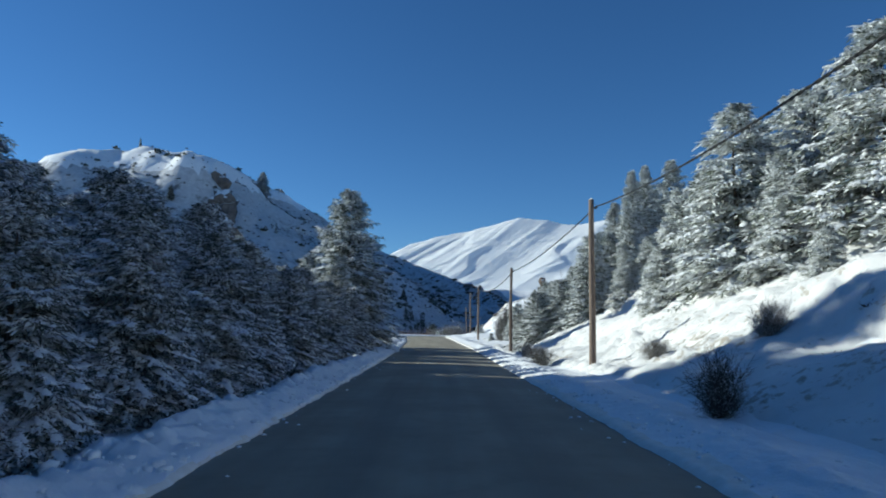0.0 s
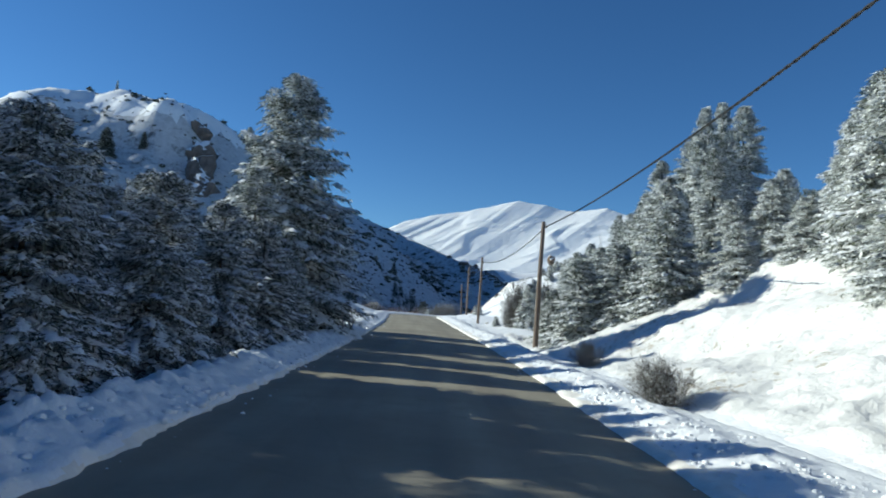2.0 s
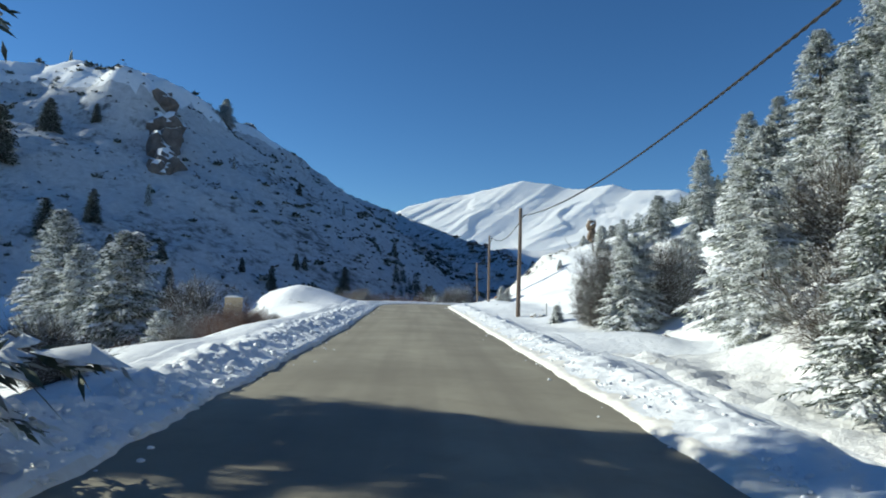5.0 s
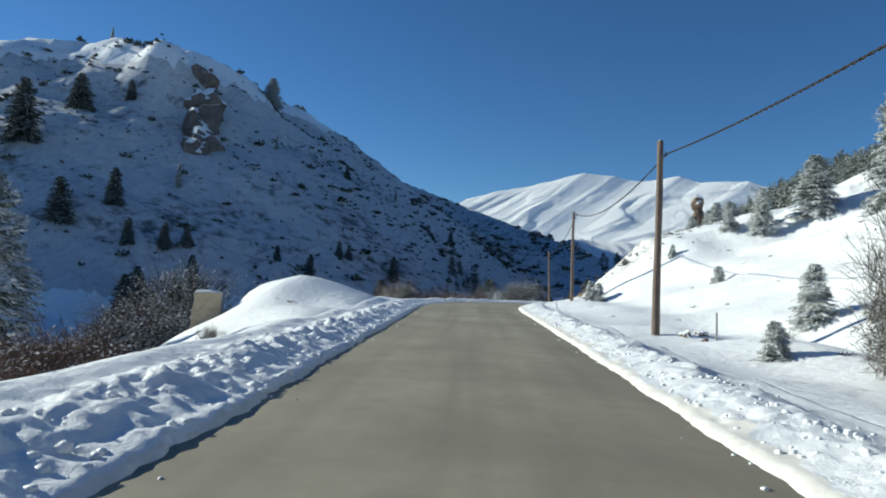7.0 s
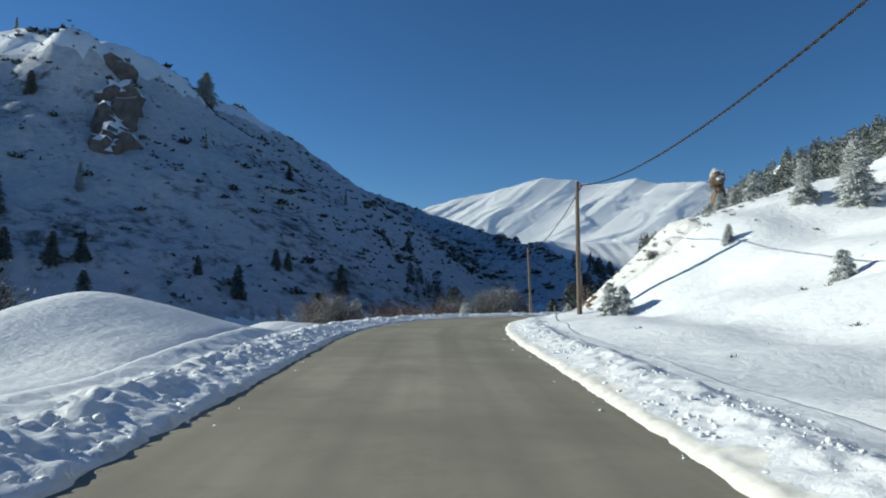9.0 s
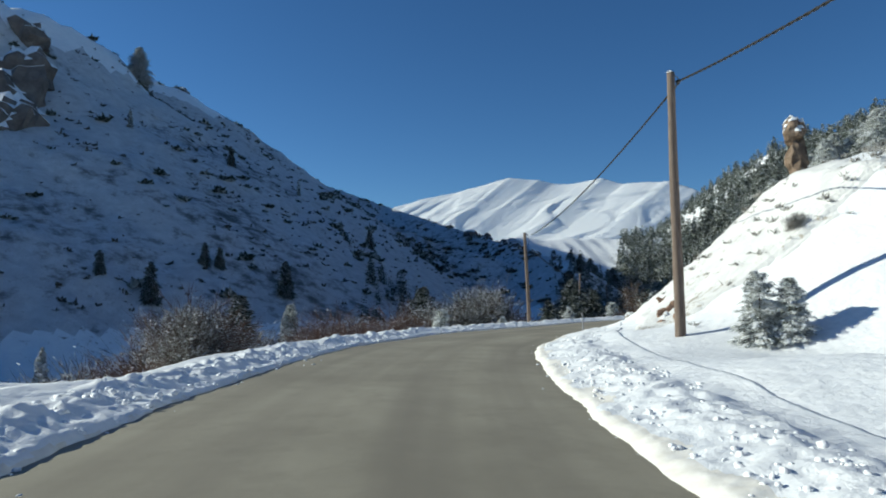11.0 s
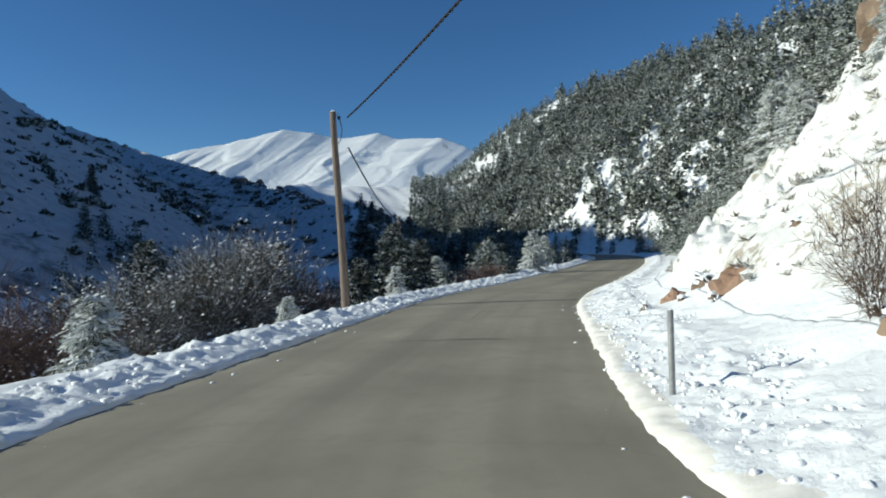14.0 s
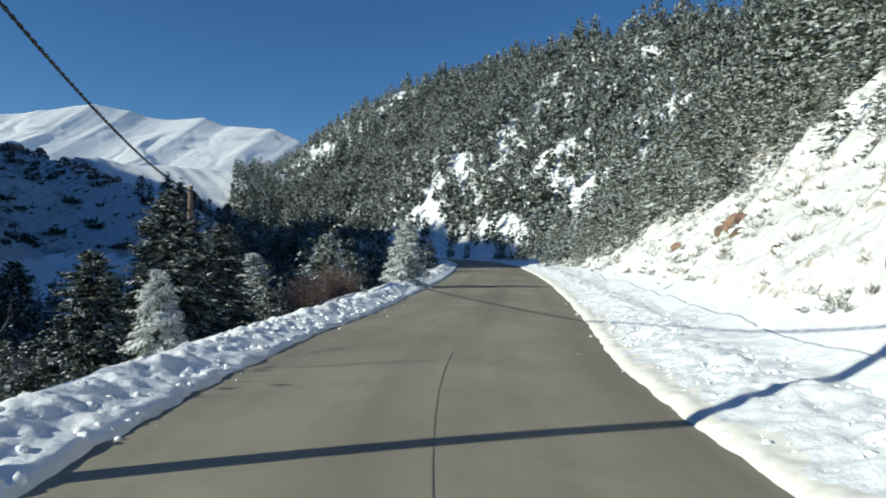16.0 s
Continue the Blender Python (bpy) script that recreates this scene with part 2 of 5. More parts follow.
# crests of the hills: x, y, z
LEFT_CREST = [(-260, 60, 30), (-160, 150, 44), (-131.5, 212.5, 47), (-122, 233.6, 63.0), (-108.2, 237.2, 65.4), (-98.1, 249.1, 67.8), (-92.3, 263.3, 66.5), (-79.4, 274.4, 62.4), (-70.2, 285.1, 58.3),
              (-66.1, 305.2, 50.7), (-69.1, 397, 60.1), (-20, 373.5, 38.6), (18.2, 313.3, 19.7), (24.8, 272.4, 12.7), (32, 256, 10)]
CLIFF_SPUR = [(-98.1, 249.1, 66.5), (-91.5, 240.5, 58.5), (-84.5, 229.5, 49.5)]
CLIFF_TOP = [(-122, 233.6, 63.9), (-108.2, 237.2, 65.4), (-98.1, 249.1, 67.0)]
INNER_SPUR = [(-70, 288, 48), (-38, 292, 30), (-8, 290, 20), (22, 268, 9)]
# unseen high ground, added so that its shadow covers the left hill
UNSEEN_SHADE_CREST = [(-112, 262, 64), (-112, 330, 76), (-118, 400, 74)]
RIGHT_CREST = [(70, 112, 20), (78, 150, 24), (85, 169.6, 27.8), (91.9, 178.7, 31.3), (97, 190.4, 33.6), (102.7, 208.8, 38.4), (105.3, 229, 41.9), (108.6, 246.9, 43.3), (109.4, 272.3, 45), (104.6, 299.8, 45.6), (101.8, 329.8, 41.5), (99.1, 347.6, 33.5), (89.3, 356, 18.2)]


def ridge(x, y, crest, grade, flat=0.0, steeper=0.0):
    """Height of a hill whose crest is a broken line and whose sides fall at a grade."""
    best = np.full(x.shape, -99.0)
    for (ax, ay, az), (bx, by, bz) in zip(crest, crest[1:]):
        dx, dy = bx - ax, by - ay
        u = np.clip(((x - ax) * dx + (y - ay) * dy) / (dx * dx + dy * dy), 0, 1)
        d = np.hypot(x - ax - u * dx, y - ay - u * dy)
        best = np.maximum(best, az + u * (bz - az) - grade * d - steeper * np.clip(d - flat, 0, None))
    return best


WAVE_SETS = {}


def waves(x, y, size, seed):
    """Cheap smooth unevenness from a few crossed waves, about -1 to 1."""
    if (size, seed) not in WAVE_SETS:
        r = np.random.RandomState(seed)
        rows = [(r.uniform(0, 6.283), r.uniform(0.6, 1.7) / size, r.uniform(0, 6.283)) for _ in range(9)]
        WAVE_SETS[size, seed] = np.array([(6.283 * k * math.cos(a), 6.283 * k * math.sin(a), f) for a, k, f in rows]).T
    kx, ky, f = WAVE_SETS[size, seed]
    return np.sin(np.asarray(x)[..., None] * kx + np.asarray(y)[..., None] * ky + f).sum(-1) / 4.0


LATTICE = np.random.RandomState(77).uniform(0, 1, (128, 128))


def clumps(x, y, size, shift=0):
    """Irregular smooth noise, 0 to 1, with lumps of about the given size."""
    u, v = np.asarray(x, float) / size + shift * 17.3, np.asarray(y, float) / size + shift * 5.7
    i, j = np.floor(u).astype(int), np.floor(v).astype(int)
    a, c = u - i, v - j
    a, c = a * a * (3 - 2 * a), c * c * (3 - 2 * c)
    g = lambda p, q: LATTICE[p % 128, q % 128]
    return (g(i, j) * (1 - a) + g(i + 1, j) * a) * (1 - c) + (g(i, j + 1) * (1 - a) + g(i + 1, j + 1) * a) * c


def land(x, y):
    x, y = np.asarray(x, float), np.asarray(y, float)
    idx, lat = lateral(x, y)
    along = (x - LINE[idx, 0]) * AHEAD[idx, 0] + (y - LINE[idx, 1]) * AHEAD[idx, 1]
    m = MARK[idx] + np.clip(along, -0.4, 0.4) * AHEAD[idx, 1]
    z0, hw = lookup(RISE, m), lookup(HALF, m)
    t, (r1, g1, w1, g2) = table(RIGHT_SIDE)
    r1, g1, w1, g2 = (np.interp(m, t, v) for v in (r1, g1, w1, g2))
    over = np.clip(lat - r1, 0, None)
    soft = over ** 2 / (over + 2.0)
    right = lookup(VERGE_RIGHT, m) * np.clip((lat - hw) / np.maximum(r1 - hw, 1.0), -0.3, 1) + np.minimum(soft, w1) * g1 + np.clip(soft - w1, 0, 25) * g2
    t, (l1, lg, lw) = table(LEFT_SIDE)
    l1, lg, lw = (np.interp(m, t, v) for v in (l1, lg, lw))
    drop = np.clip(-lat - l1, 0, None)
    drop = drop ** 2 / (drop + 1.5)
    left = lookup(VERGE_LEFT, m) * np.clip((-lat - hw) / 2.0, -0.3, 1) - np.minimum(drop, lw) * lg
    side = np.where(lat > 0, right, left)
    off = np.clip((np.abs(lat) - hw - 1.0) / 4.0, 0, 1)
    z = z0 + side + off * (0.28 * waves(x, y, 7, 3) + 0.5 * waves(x, y, 23, 4) * np.clip((np.abs(lat) - 8) / 10, 0, 1))
    bank = np.clip((lat - r1) / 3.0, 0, 1) * np.clip((26 - lat) / 8.0, 0, 1) * np.where((m > 126) | (m < 58), 1.0, 0.45)
    z = z + bank * (0.12 * waves(x, y, 2.6, 51) + 0.10 * np.abs(waves(x, y, 1.5, 52)))
    mound = np.exp(-(((x + 11.2) / 2.6) ** 2 + ((y - 96) / 4.0) ** 2)) * 1.35
    z = z + mound + 1.5 * np.exp(-(((x + 14.6) / 1.7) ** 2 + ((y - 97.6) / 2.4) ** 2))
    rough = 1.6 * waves(x, y, 26, 5) + 0.8 * waves(x, y, 9, 6) + 0.35 * waves(x, y, 4, 7)
    z = np.maximum(z, ridge(x, y, LEFT_CREST, 0.66) + rough * np.clip(-(x + 10) / 40, 0.15, 1) * 0.6)
    z = np.maximum(z, ridge(x, y, CLIFF_TOP, 0.30, 19.0, 0.75) + rough * 0.45 + 0.5 * waves(x, y, 3.0, 8) + 2.2 * (clumps(x, y, 5.0, 33) - 0.5))
    z = np.maximum(z, ridge(x, y, CLIFF_SPUR, 0.85) + rough * 0.35)
    z = np.maximum(z, ridge(x, y, INNER_SPUR, 0.55) + rough * 0.3)
    z = np.maximum(z, ridge(x, y, UNSEEN_SHADE_CREST, 0.6))
    bulge = np.exp(-(((x + 82.5) / 8.5) ** 2 + ((y - 217) / 8.5) ** 2))
    z = z - 6.5 * np.exp(-(((x + 109) / 12) ** 2 + ((y - 216) / 9) ** 2))
    z = z + bulge * (11.5 + 3.0 * (clumps(x, y, 4.5, 31) - 0.5) + 2.5 * (clumps(x, y, 2.2, 32) - 0.5))
    z = np.maximum(z, ridge(x, y, RIGHT_CREST, 0.8) + rough * 0.7 - 6.0 * np.clip(1 - (np.abs(lat) - 4) / 14, 0, 1))
    return z


# ---------------------------------------------------------------- building helpers
def mesh_object(name, verts, faces, mat, smooth=True, parent=None):
    me = bpy.data.meshes.new(name)
    me.from_pydata(verts if isinstance(verts, list) else np.asarray(verts).tolist(), [], faces if isinstance(faces, list) else np.asarray(faces).tolist())
    me.materials.append(mat)
    if smooth:
        me.polygons.foreach_set("use_smooth", [True] * len(me.polygons))
    me.update()
    ob = new(name, me)
    if parent is not None:
        ob.parent = parent
    return ob


def quick_mesh(name, v, f, mat, smooth=False, parent=None):
    me = bpy.data.meshes.new(name)
    nv, nf = len(v), len(f)
    me.vertices.add(nv)
    me.vertices.foreach_set("co", np.asarray(v, np.float32).ravel())
    me.loops.add(nf * 3)
    me.loops.foreach_set("vertex_index", np.asarray(f, np.int32).ravel())
    me.polygons.add(nf)
    me.polygons.foreach_set("loop_start", np.arange(0, nf * 3, 3, dtype=np.int32))
    me.polygons.foreach_set("use_smooth", np.full(nf, smooth))
    me.update(calc_edges=True)
    me.materials.append(mat)
    ob = new(name, me)
    ob.parent = parent
    return ob


def part(name, bm, mat, parent, label=""):
    me = bpy.data.meshes.new(name)
    bm.to_mesh(me)
    bm.free()
    me.materials.append(mat)
    ob = new(name, me)
    ob.parent = parent
    return tagged(ob, label)


def grid_faces(nu, nv):
    i = np.arange(nu * nv).reshape(nu, nv)
    return np.c_[i[:-1, :-1].ravel(), i[1:, :-1].ravel(), i[1:, 1:].ravel(), i[:-1, 1:].ravel()]


def spread(a, b, first, growth):
    """Steps from a to b that grow."""
    out, step = [a], first
    while abs(out[-1] - a) < abs(b - a):
        out.append(out[-1] + math.copysign(step, b - a))
        step *= growth
    return out[1:]


# ---------------------------------------------------------------- ground, road, mountain
def ground():
    xs = sorted(spread(-130, -4500, 3, 1.25)) + list(np.arange(-130, -28, 1.7)) + list(np.arange(-28, 55, 0.6)) + list(np.arange(55, 135, 1.6)) + spread(135, 4500, 3, 1.25)
    ys = sorted(spread(-12, -4500, 2, 1.4)) + list(np.arange(-12, 200, 0.7)) + list(np.arange(200, 420, 2.2)) + spread(420, 4800, 4, 1.25)
    gx, gy = np.meshgrid(xs, ys, indexing="ij")
    z = land(gx, gy)
    idx, lat = lateral(gx, gy)
    far = np.hypot(gx, gy - 150) > 700
    z = np.where(far, -6.0, z)
    z = np.where(np.abs(lat) < ROAD_HALF[idx] + 1.2, np.minimum(z, ROAD_Z[idx]) - 0.25, np.where(np.abs(lat) < ROAD_HALF[idx] + 1.9, z - 0.2, z))
    ob = mesh_object("ground", np.c_[gx.ravel(), gy.ravel(), z.ravel()], grid_faces(len(xs), len(ys)), GROUND_SNOW)
    ob.data.materials.append(SHADE_HILL_SNOW)
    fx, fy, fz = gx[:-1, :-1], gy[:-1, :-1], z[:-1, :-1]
    # shade-darkened snow on the left hill; its sunlit top keeps the bright snow
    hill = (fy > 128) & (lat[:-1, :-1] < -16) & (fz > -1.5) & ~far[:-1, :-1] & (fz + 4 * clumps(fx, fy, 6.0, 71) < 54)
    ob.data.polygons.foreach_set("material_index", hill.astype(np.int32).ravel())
    return tagged(ob, "snow-covered hillsides and verges with dry grass showing", "ground", kind="structure")


def road():
    offs = np.linspace(-1, 1, 9)
    keep = slice(0, len(LINE), 2)
    c, r, z, h = LINE[keep], RIGHT[keep], ROAD_Z[keep], ROAD_HALF[keep] + 0.35
    x = c[:, 0, None] + r[:, 0, None] * offs * h[:, None]
    y = c[:, 1, None] + r[:, 1, None] * offs * h[:, None]
    zz = z[:, None] - 0.04 * offs ** 2 + 0 * x
    ob = mesh_object("road", np.c_[x.ravel(), y.ravel(), zz.ravel()], grid_faces(len(c), 9)[:, ::-1], ASPHALT)
    run = np.cumsum(np.r_[0, np.hypot(*np.diff(c, axis=0).T)])
    uv = np.stack([offs[None] * h[:, None], np.repeat(run[:, None], 9, 1)], 2).reshape(-1, 2)
    layer = ob.data.uv_layers.new(name="along_the_road")
    corner = np.empty(len(ob.data.loops), np.int32)
    ob.data.loops.foreach_get("vertex_index", corner)
    layer.data.foreach_set("uv", uv[corner].astype(np.float32).ravel())
    tagged(ob, "dry grey-brown asphalt mountain road without markings", "road", kind="structure")
    k = int(np.argmin(np.abs(MARK - 133.2)))
    u = np.linspace(-1.1, 1.35, 40)
    rng = np.random.RandomState(8)
    shift = 0.05 * np.cumsum(rng.normal(0, 0.5, 40)) + 0.12 * np.sin(u * 2)
    wide = 0.05 * np.sin(np.linspace(0.05, 3.1, 40)) ** 0.5 * rng.uniform(0.5, 1.3, 40)
    rows = [np.c_[LINE[k] + RIGHT[k] * u[:, None] + AHEAD[k] * (shift + q * wide)[:, None], np.full(40, ROAD_Z[k] + 0.004)] for q in (-1, 1)]
    tagged(mesh_object("tar_seam", np.stack(rows, 1).reshape(-1, 3), grid_faces(40, 2), CRACK, False, ob), "dark smear of tar across the asphalt")
    i = np.where((MARK > 136) & (MARK < 146.5))[0]
    n = len(i)
    rng = np.random.RandomState(3)
    off = 0.1 + 0.05 * np.cumsum(rng.normal(0, 0.2, n)) * 0.4
    half = 0.003 + 0.005 * rng.uniform(0, 1, n)
    rows = [np.c_[LINE[i] + RIGHT[i] * (off + s * half)[:, None], ROAD_Z[i] + 0.004] for s in (-1, 1)]
    tagged(mesh_object("crack", np.stack(rows, 1).reshape(-1, 3), grid_faces(n, 2)[:, ::-1], CRACK, False, ob), "dark lengthwise crack in the asphalt")
    return ob


BANK_HEIGHT = {-1: [(-60, 0.4), (45, 0.4), (60, 0.4), (100, 0.38), (114, 0.32), (260, 0.32)], 1: [(-60, 0.3), (45, 0.3), (70, 0.32), (110, 0.4), (260, 0.4)]}
BANK_WIDTH = {-1: [(-60, 1.6), (60, 2.4), (100, 2.2), (260, 2.0)], 1: [(-60, 2.0), (70, 2.4), (110, 2.6), (260, 2.4)]}


def bank_profile(u):
    """Height across a bank, 0 to 1: a steep cut foot, then a soft climb that falls off behind."""
    climb = np.clip((u - 0.03) / 0.55, 0, 1)
    rise = 0.34 * np.clip(u / 0.07, 0, 1) ** 0.6 + 0.66 * climb * climb * (3 - 2 * climb)
    return rise * (1 - 0.75 * np.clip((u - 0.58) / 0.42, 0, 1) ** 1.3)


def snow_bank(side, name):
    """The ploughed edge of the snow along one side of the road."""
    k = 44
    u = np.linspace(0, 1, k)
    prof = bank_profile(u)
    t = np.arange(90, len(LINE) - 130, 0.14)
    i = t.astype(int)
    f = (t - i)[:, None]
    c = LINE[i] * (1 - f) + LINE[i + 1] * f
    r = (RIGHT[i] * (1 - f) + RIGHT[i + 1] * f) * side
    m = MARK[i] * (1 - f[:, 0]) + MARK[i + 1] * f[:, 0]
    z, h = lookup(RISE, m), lookup(HALF, m)
    hh, ww = lookup(BANK_HEIGHT[side], m), lookup(BANK_WIDTH[side], m)
    edge = h + 0.03 * waves(c[:, 0], c[:, 1], 3.0, 11)
    jag = (1.0 if side < 0 else 0.5) * (0.14 * (clumps(c[:, 0], c[:, 1], 0.4, 12) - 0.5) + 0.08 * (clumps(c[:, 0], c[:, 1], 0.17, 13) - 0.5))
    off = edge[:, None] + u[None] * ww[:, None] + jag[:, None] * np.clip(1 - u / 0.09, 0, 1)[None]
    x = c[:, 0, None] + r[:, 0, None] * off
    y = c[:, 1, None] + r[:, 1, None] * off
    fine = 0.95 if side < 0 else 0.6
    lump = 0.76 + 0.2 * clumps(x, y, 1.7, 1) + fine * (0.26 * (clumps(x, y, 0.5, 2) - 0.4) + 0.36 * (clumps(x, y, 0.25, 3) - 0.4) + 0.42 * (clumps(x, y, 0.13, 8) - 0.4))
    zz = z[:, None] - 0.06 + hh[:, None] * prof[None] * lump
    under = land(x, y) + 0.02 + 0.07 * fine * (clumps(x, y, 0.9, 4) - 0.5) * (0.3 + 0.7 * (1 - u)) + 0.09 * (clumps(x, y, 0.3, 5) - 0.4) * (1 - 0.9 * u) + 0.07 * (clumps(x, y, 0.15, 7) - 0.4) * (1 - 0.8 * u)
    w = np.clip((u - 0.38 + 0.25 * (clumps(x, y, 0.9, 6) - 0.5)) / 0.5, 0, 1)
    w = w * w * (3 - 2 * w)
    zz = zz * (1 - w) + under * w
    zz[:, -1] -= 0.12
    faces = grid_faces(len(c), k)
    ob = mesh_object(name, np.c_[x.ravel(), y.ravel(), zz.ravel()], faces if side < 0 else faces[:, ::-1], BANK_SNOW)
    ob.data.materials.append(DIRTY_SNOW)
    fx, fy = x[:-1, :-1], y[:-1, :-1]
    gritty = off[:-1, :-1] - edge[:-1, None] < (0.05 if side < 0 else 0.32) * (0.2 + 1.6 * clumps(fx, fy, 0.6, 9))
    ob.data.polygons.foreach_set("material_index", gritty.astype(np.int32).ravel())
    return tagged(ob, "ploughed bank of lumpy white snow along the road edge", "snow bank", kind="structure")


MOUNTAIN_CREST = [(-560, 2010, 70), (-281, 2078, 173), (-107, 2094, 262), (-14, 2096, 289), (88, 2094, 309), (228, 2082, 349), (322, 2068, 339), (403, 2052, 324), (501, 2029, 339), (558, 2013, 322), (676, 1974, 321), (725, 1958, 302),
                  (770, 1950, 276), (830, 2050, 290), (920, 2110, 303), (1115, 2037, 300), (1300, 1990, 240), (1700, 1800, 60)]


def saw(q):
    """A long rise and a short fall over each unit."""
    q = q - np.floor(q)
    return np.where(q < 0.87, q / 0.87, (1 - q) / 0.13)


def mountain():
    c = smooth_line([p[:2] for p in MOUNTAIN_CREST], 6)
    cz = np.interp(c[:, 0], [p[0] for p in MOUNTAIN_CREST], [p[2] for p in MOUNTAIN_CREST])
    cz = cz + 1.8 * waves(c[:, 0], c[:, 1], 60, 31) + 1.2 * waves(c[:, 0], c[:, 1], 21, 32)
    v = np.linspace(0, 1, 170)
    depth = 230.0
    slant = -2.3  # the spurs run down slantwise
    x = c[:, 0, None] + v * depth * slant
    y = c[:, 1, None] - v * depth
    q = c[:, 0, None] + 0 * v  # along the crest
    bend = waves(q, v * 700, 330, 24)
    spur = saw(q / 165 + 0.6 * bend + v * 0.8) * (0.55 + 0.45 * waves(q, v * 600, 240, 25))
    small = saw(q / 58 + 0.5 * waves(q, v * 500, 120, 26) + v * 1.9) * (0.5 + 0.5 * waves(q, v * 500, 150, 27))
    fade = np.clip(v * 7, 0, 1) * np.clip((1 - v) * 1.6, 0, 1)
    z = (cz[:, None] + 30) * (1 - v) ** 1.1 - 30 + ((spur - 0.5) * 9 + (small - 0.3) * 3.5 + 0.8 * waves(q, v * 1100, 24, 28)) * fade
    w = np.linspace(1, 0, 10)[:-1]
    bx, by, bz = c[:, 0, None] + 0 * w, c[:, 1, None] + w * 700, cz[:, None] * (1 - w * 1.1)
    x, y, z = np.hstack([bx, x]), np.hstack([by, y]), np.hstack([bz, z])
    ob = mesh_object("mountain", np.c_[x.ravel(), y.ravel(), z.ravel()], grid_faces(x.shape[0], x.shape[1])[:, ::-1], MOUNTAIN_SNOW)
    return tagged(ob, "distant bare mountain ridge under bright unbroken snow", "mountain", kind="structure")


ground()
road()
snow_bank(-1, "snow_bank_left")
snow_bank(1, "snow_bank_right")
mountain()


def lumpy_slope(name, y0, y1, off0, off1, step, lumps, label):
    """The rough snow over buried grass and stones on the slope beside the road."""
    i = np.where((MARK > y0) & (MARK < y1))[0]
    s = np.r_[0, np.cumsum(np.hypot(*np.diff(LINE[i], axis=0).T))]
    t = np.arange(0, s[-1], step)
    c = np.c_[np.interp(t, s, LINE[i, 0]), np.interp(t, s, LINE[i, 1])]
    r = np.c_[np.interp(t, s, RIGHT[i, 0]), np.interp(t, s, RIGHT[i, 1])]
    o = np.arange(off0, off1, step)
    x = c[:, 0, None] + r[:, 0, None] * o
    y = c[:, 1, None] + r[:, 1, None] * o
    rough = np.clip(clumps(x, y, 5.0, 21) * 1.5 - 0.15, 0.25, 1) * np.interp(y, [116, 126, 133], [0.12, 0.2, 1.0] if y0 > 100 else [1, 1, 1])
    knob = np.clip(clumps(x, y, 0.55, 22) - 0.45, 0, 1) * 0.55 + np.clip(clumps(x, y, 0.3, 23) - 0.45, 0, 1) * 0.55 - np.clip(0.42 - clumps(x, y, 0.42, 24), 0, 1) * 0.5
    fade = np.minimum(np.minimum((o - off0) / 0.8, (off1 - o) / 1.5)[None], np.minimum(t / 2.0, (t[-1] - t) / 2.0)[:, None])
    fade = np.clip(fade, 0, 1)
    z = land(x, y) - 0.25 + fade * 0.33 + fade * lumps * rough * knob
    ob = mesh_object(name, np.c_[x.ravel(), y.ravel(), z.ravel()], grid_faces(len(t), len(o))[:, ::-1], SLOPE_SNOW)
    return tagged(ob, label, "snow slope", kind="structure")


lumpy_slope("snow_slope_bend", 116, 182, 5.4, 14, 0.115, 1.3, "rough sunlit snow over buried grass and stones")
lumpy_slope("snow_slope_start", 4, 64, 4.9, 15, 0.17, 0.6, "uneven snow slope with grass blades showing through")


def height(x, y):
    return float(land(np.array([x]), np.array([y]))[0])


# ---------------------------------------------------------------- trees
def blades(base, tip, width, rng, crossed=True):
    """Two crossed slim leaves, or one, from base to tip for each row: vertices and faces."""
    n = len(base)
    d = tip - base
    r = rng.normal(size=(n, 3))
    s = np.cross(d, r)
    s /= np.linalg.norm(s, axis=1)[:, None] + 1e-9
    q = np.cross(d, s)
    q /= np.linalg.norm(q, axis=1)[:, None] + 1e-9
    mid = base + d * 0.45
    w = np.reshape(width, (-1, 1))
    if not crossed:
        k = np.arange(n)[:, None] * 4
        return np.stack([base, mid + s * w, tip, mid - s * w], 1).reshape(-1, 3), np.vstack([k + [0, 1, 2], k + [0, 2, 3]])
    v = np.stack([base, mid + s * w, tip, mid - s * w, mid + q * w, mid - q * w], 1).reshape(-1, 3)
    k = np.arange(n)[:, None] * 6
    f = np.vstack([k + [0, 1, 2], k + [0, 2, 3], k + [0, 4, 2], k + [0, 2, 5]])
    return v, f


def puffs(centre, along, size, rng):
    """Flat uneven pads of snow: a low six-sided dome for each row."""
    n = len(centre)
    a = np.linspace(0, 2 * math.pi, 7)[:-1]
    jit = rng.uniform(0.65, 1.25, (n, 6))
    ang = np.arctan2(along[:, 1], along[:, 0])[:, None]
    rx, ry = np.cos(a)[None] * jit * size[:, None] * 1.3, np.sin(a)[None] * jit * size[:, None] * 0.75
    x = centre[:, 0, None] + rx * np.cos(ang) - ry * np.sin(ang)
    y = centre[:, 1, None] + rx * np.sin(ang) + ry * np.cos(ang)
    slope = along[:, 2] / (np.linalg.norm(along, axis=1) + 1e-9)
    tilt = np.clip(slope, -0.45, 0.45)[:, None] * rx
    z = centre[:, 2, None] + tilt - size[:, None] * 0.12
    rim = np.stack([x, y, z], 2)
    top = centre[:, None] + np.array([0, 0, 1.0]) * (size * rng.uniform(0.35, 0.6, n))[:, None, None]
    v = np.concatenate([rim, top], 1).reshape(-1, 3)
    k = np.arange(n)[:, None] * 7
    f = np.vstack([k + [j, (j + 1) % 6, 6] for j in range(6)])
    return v, f


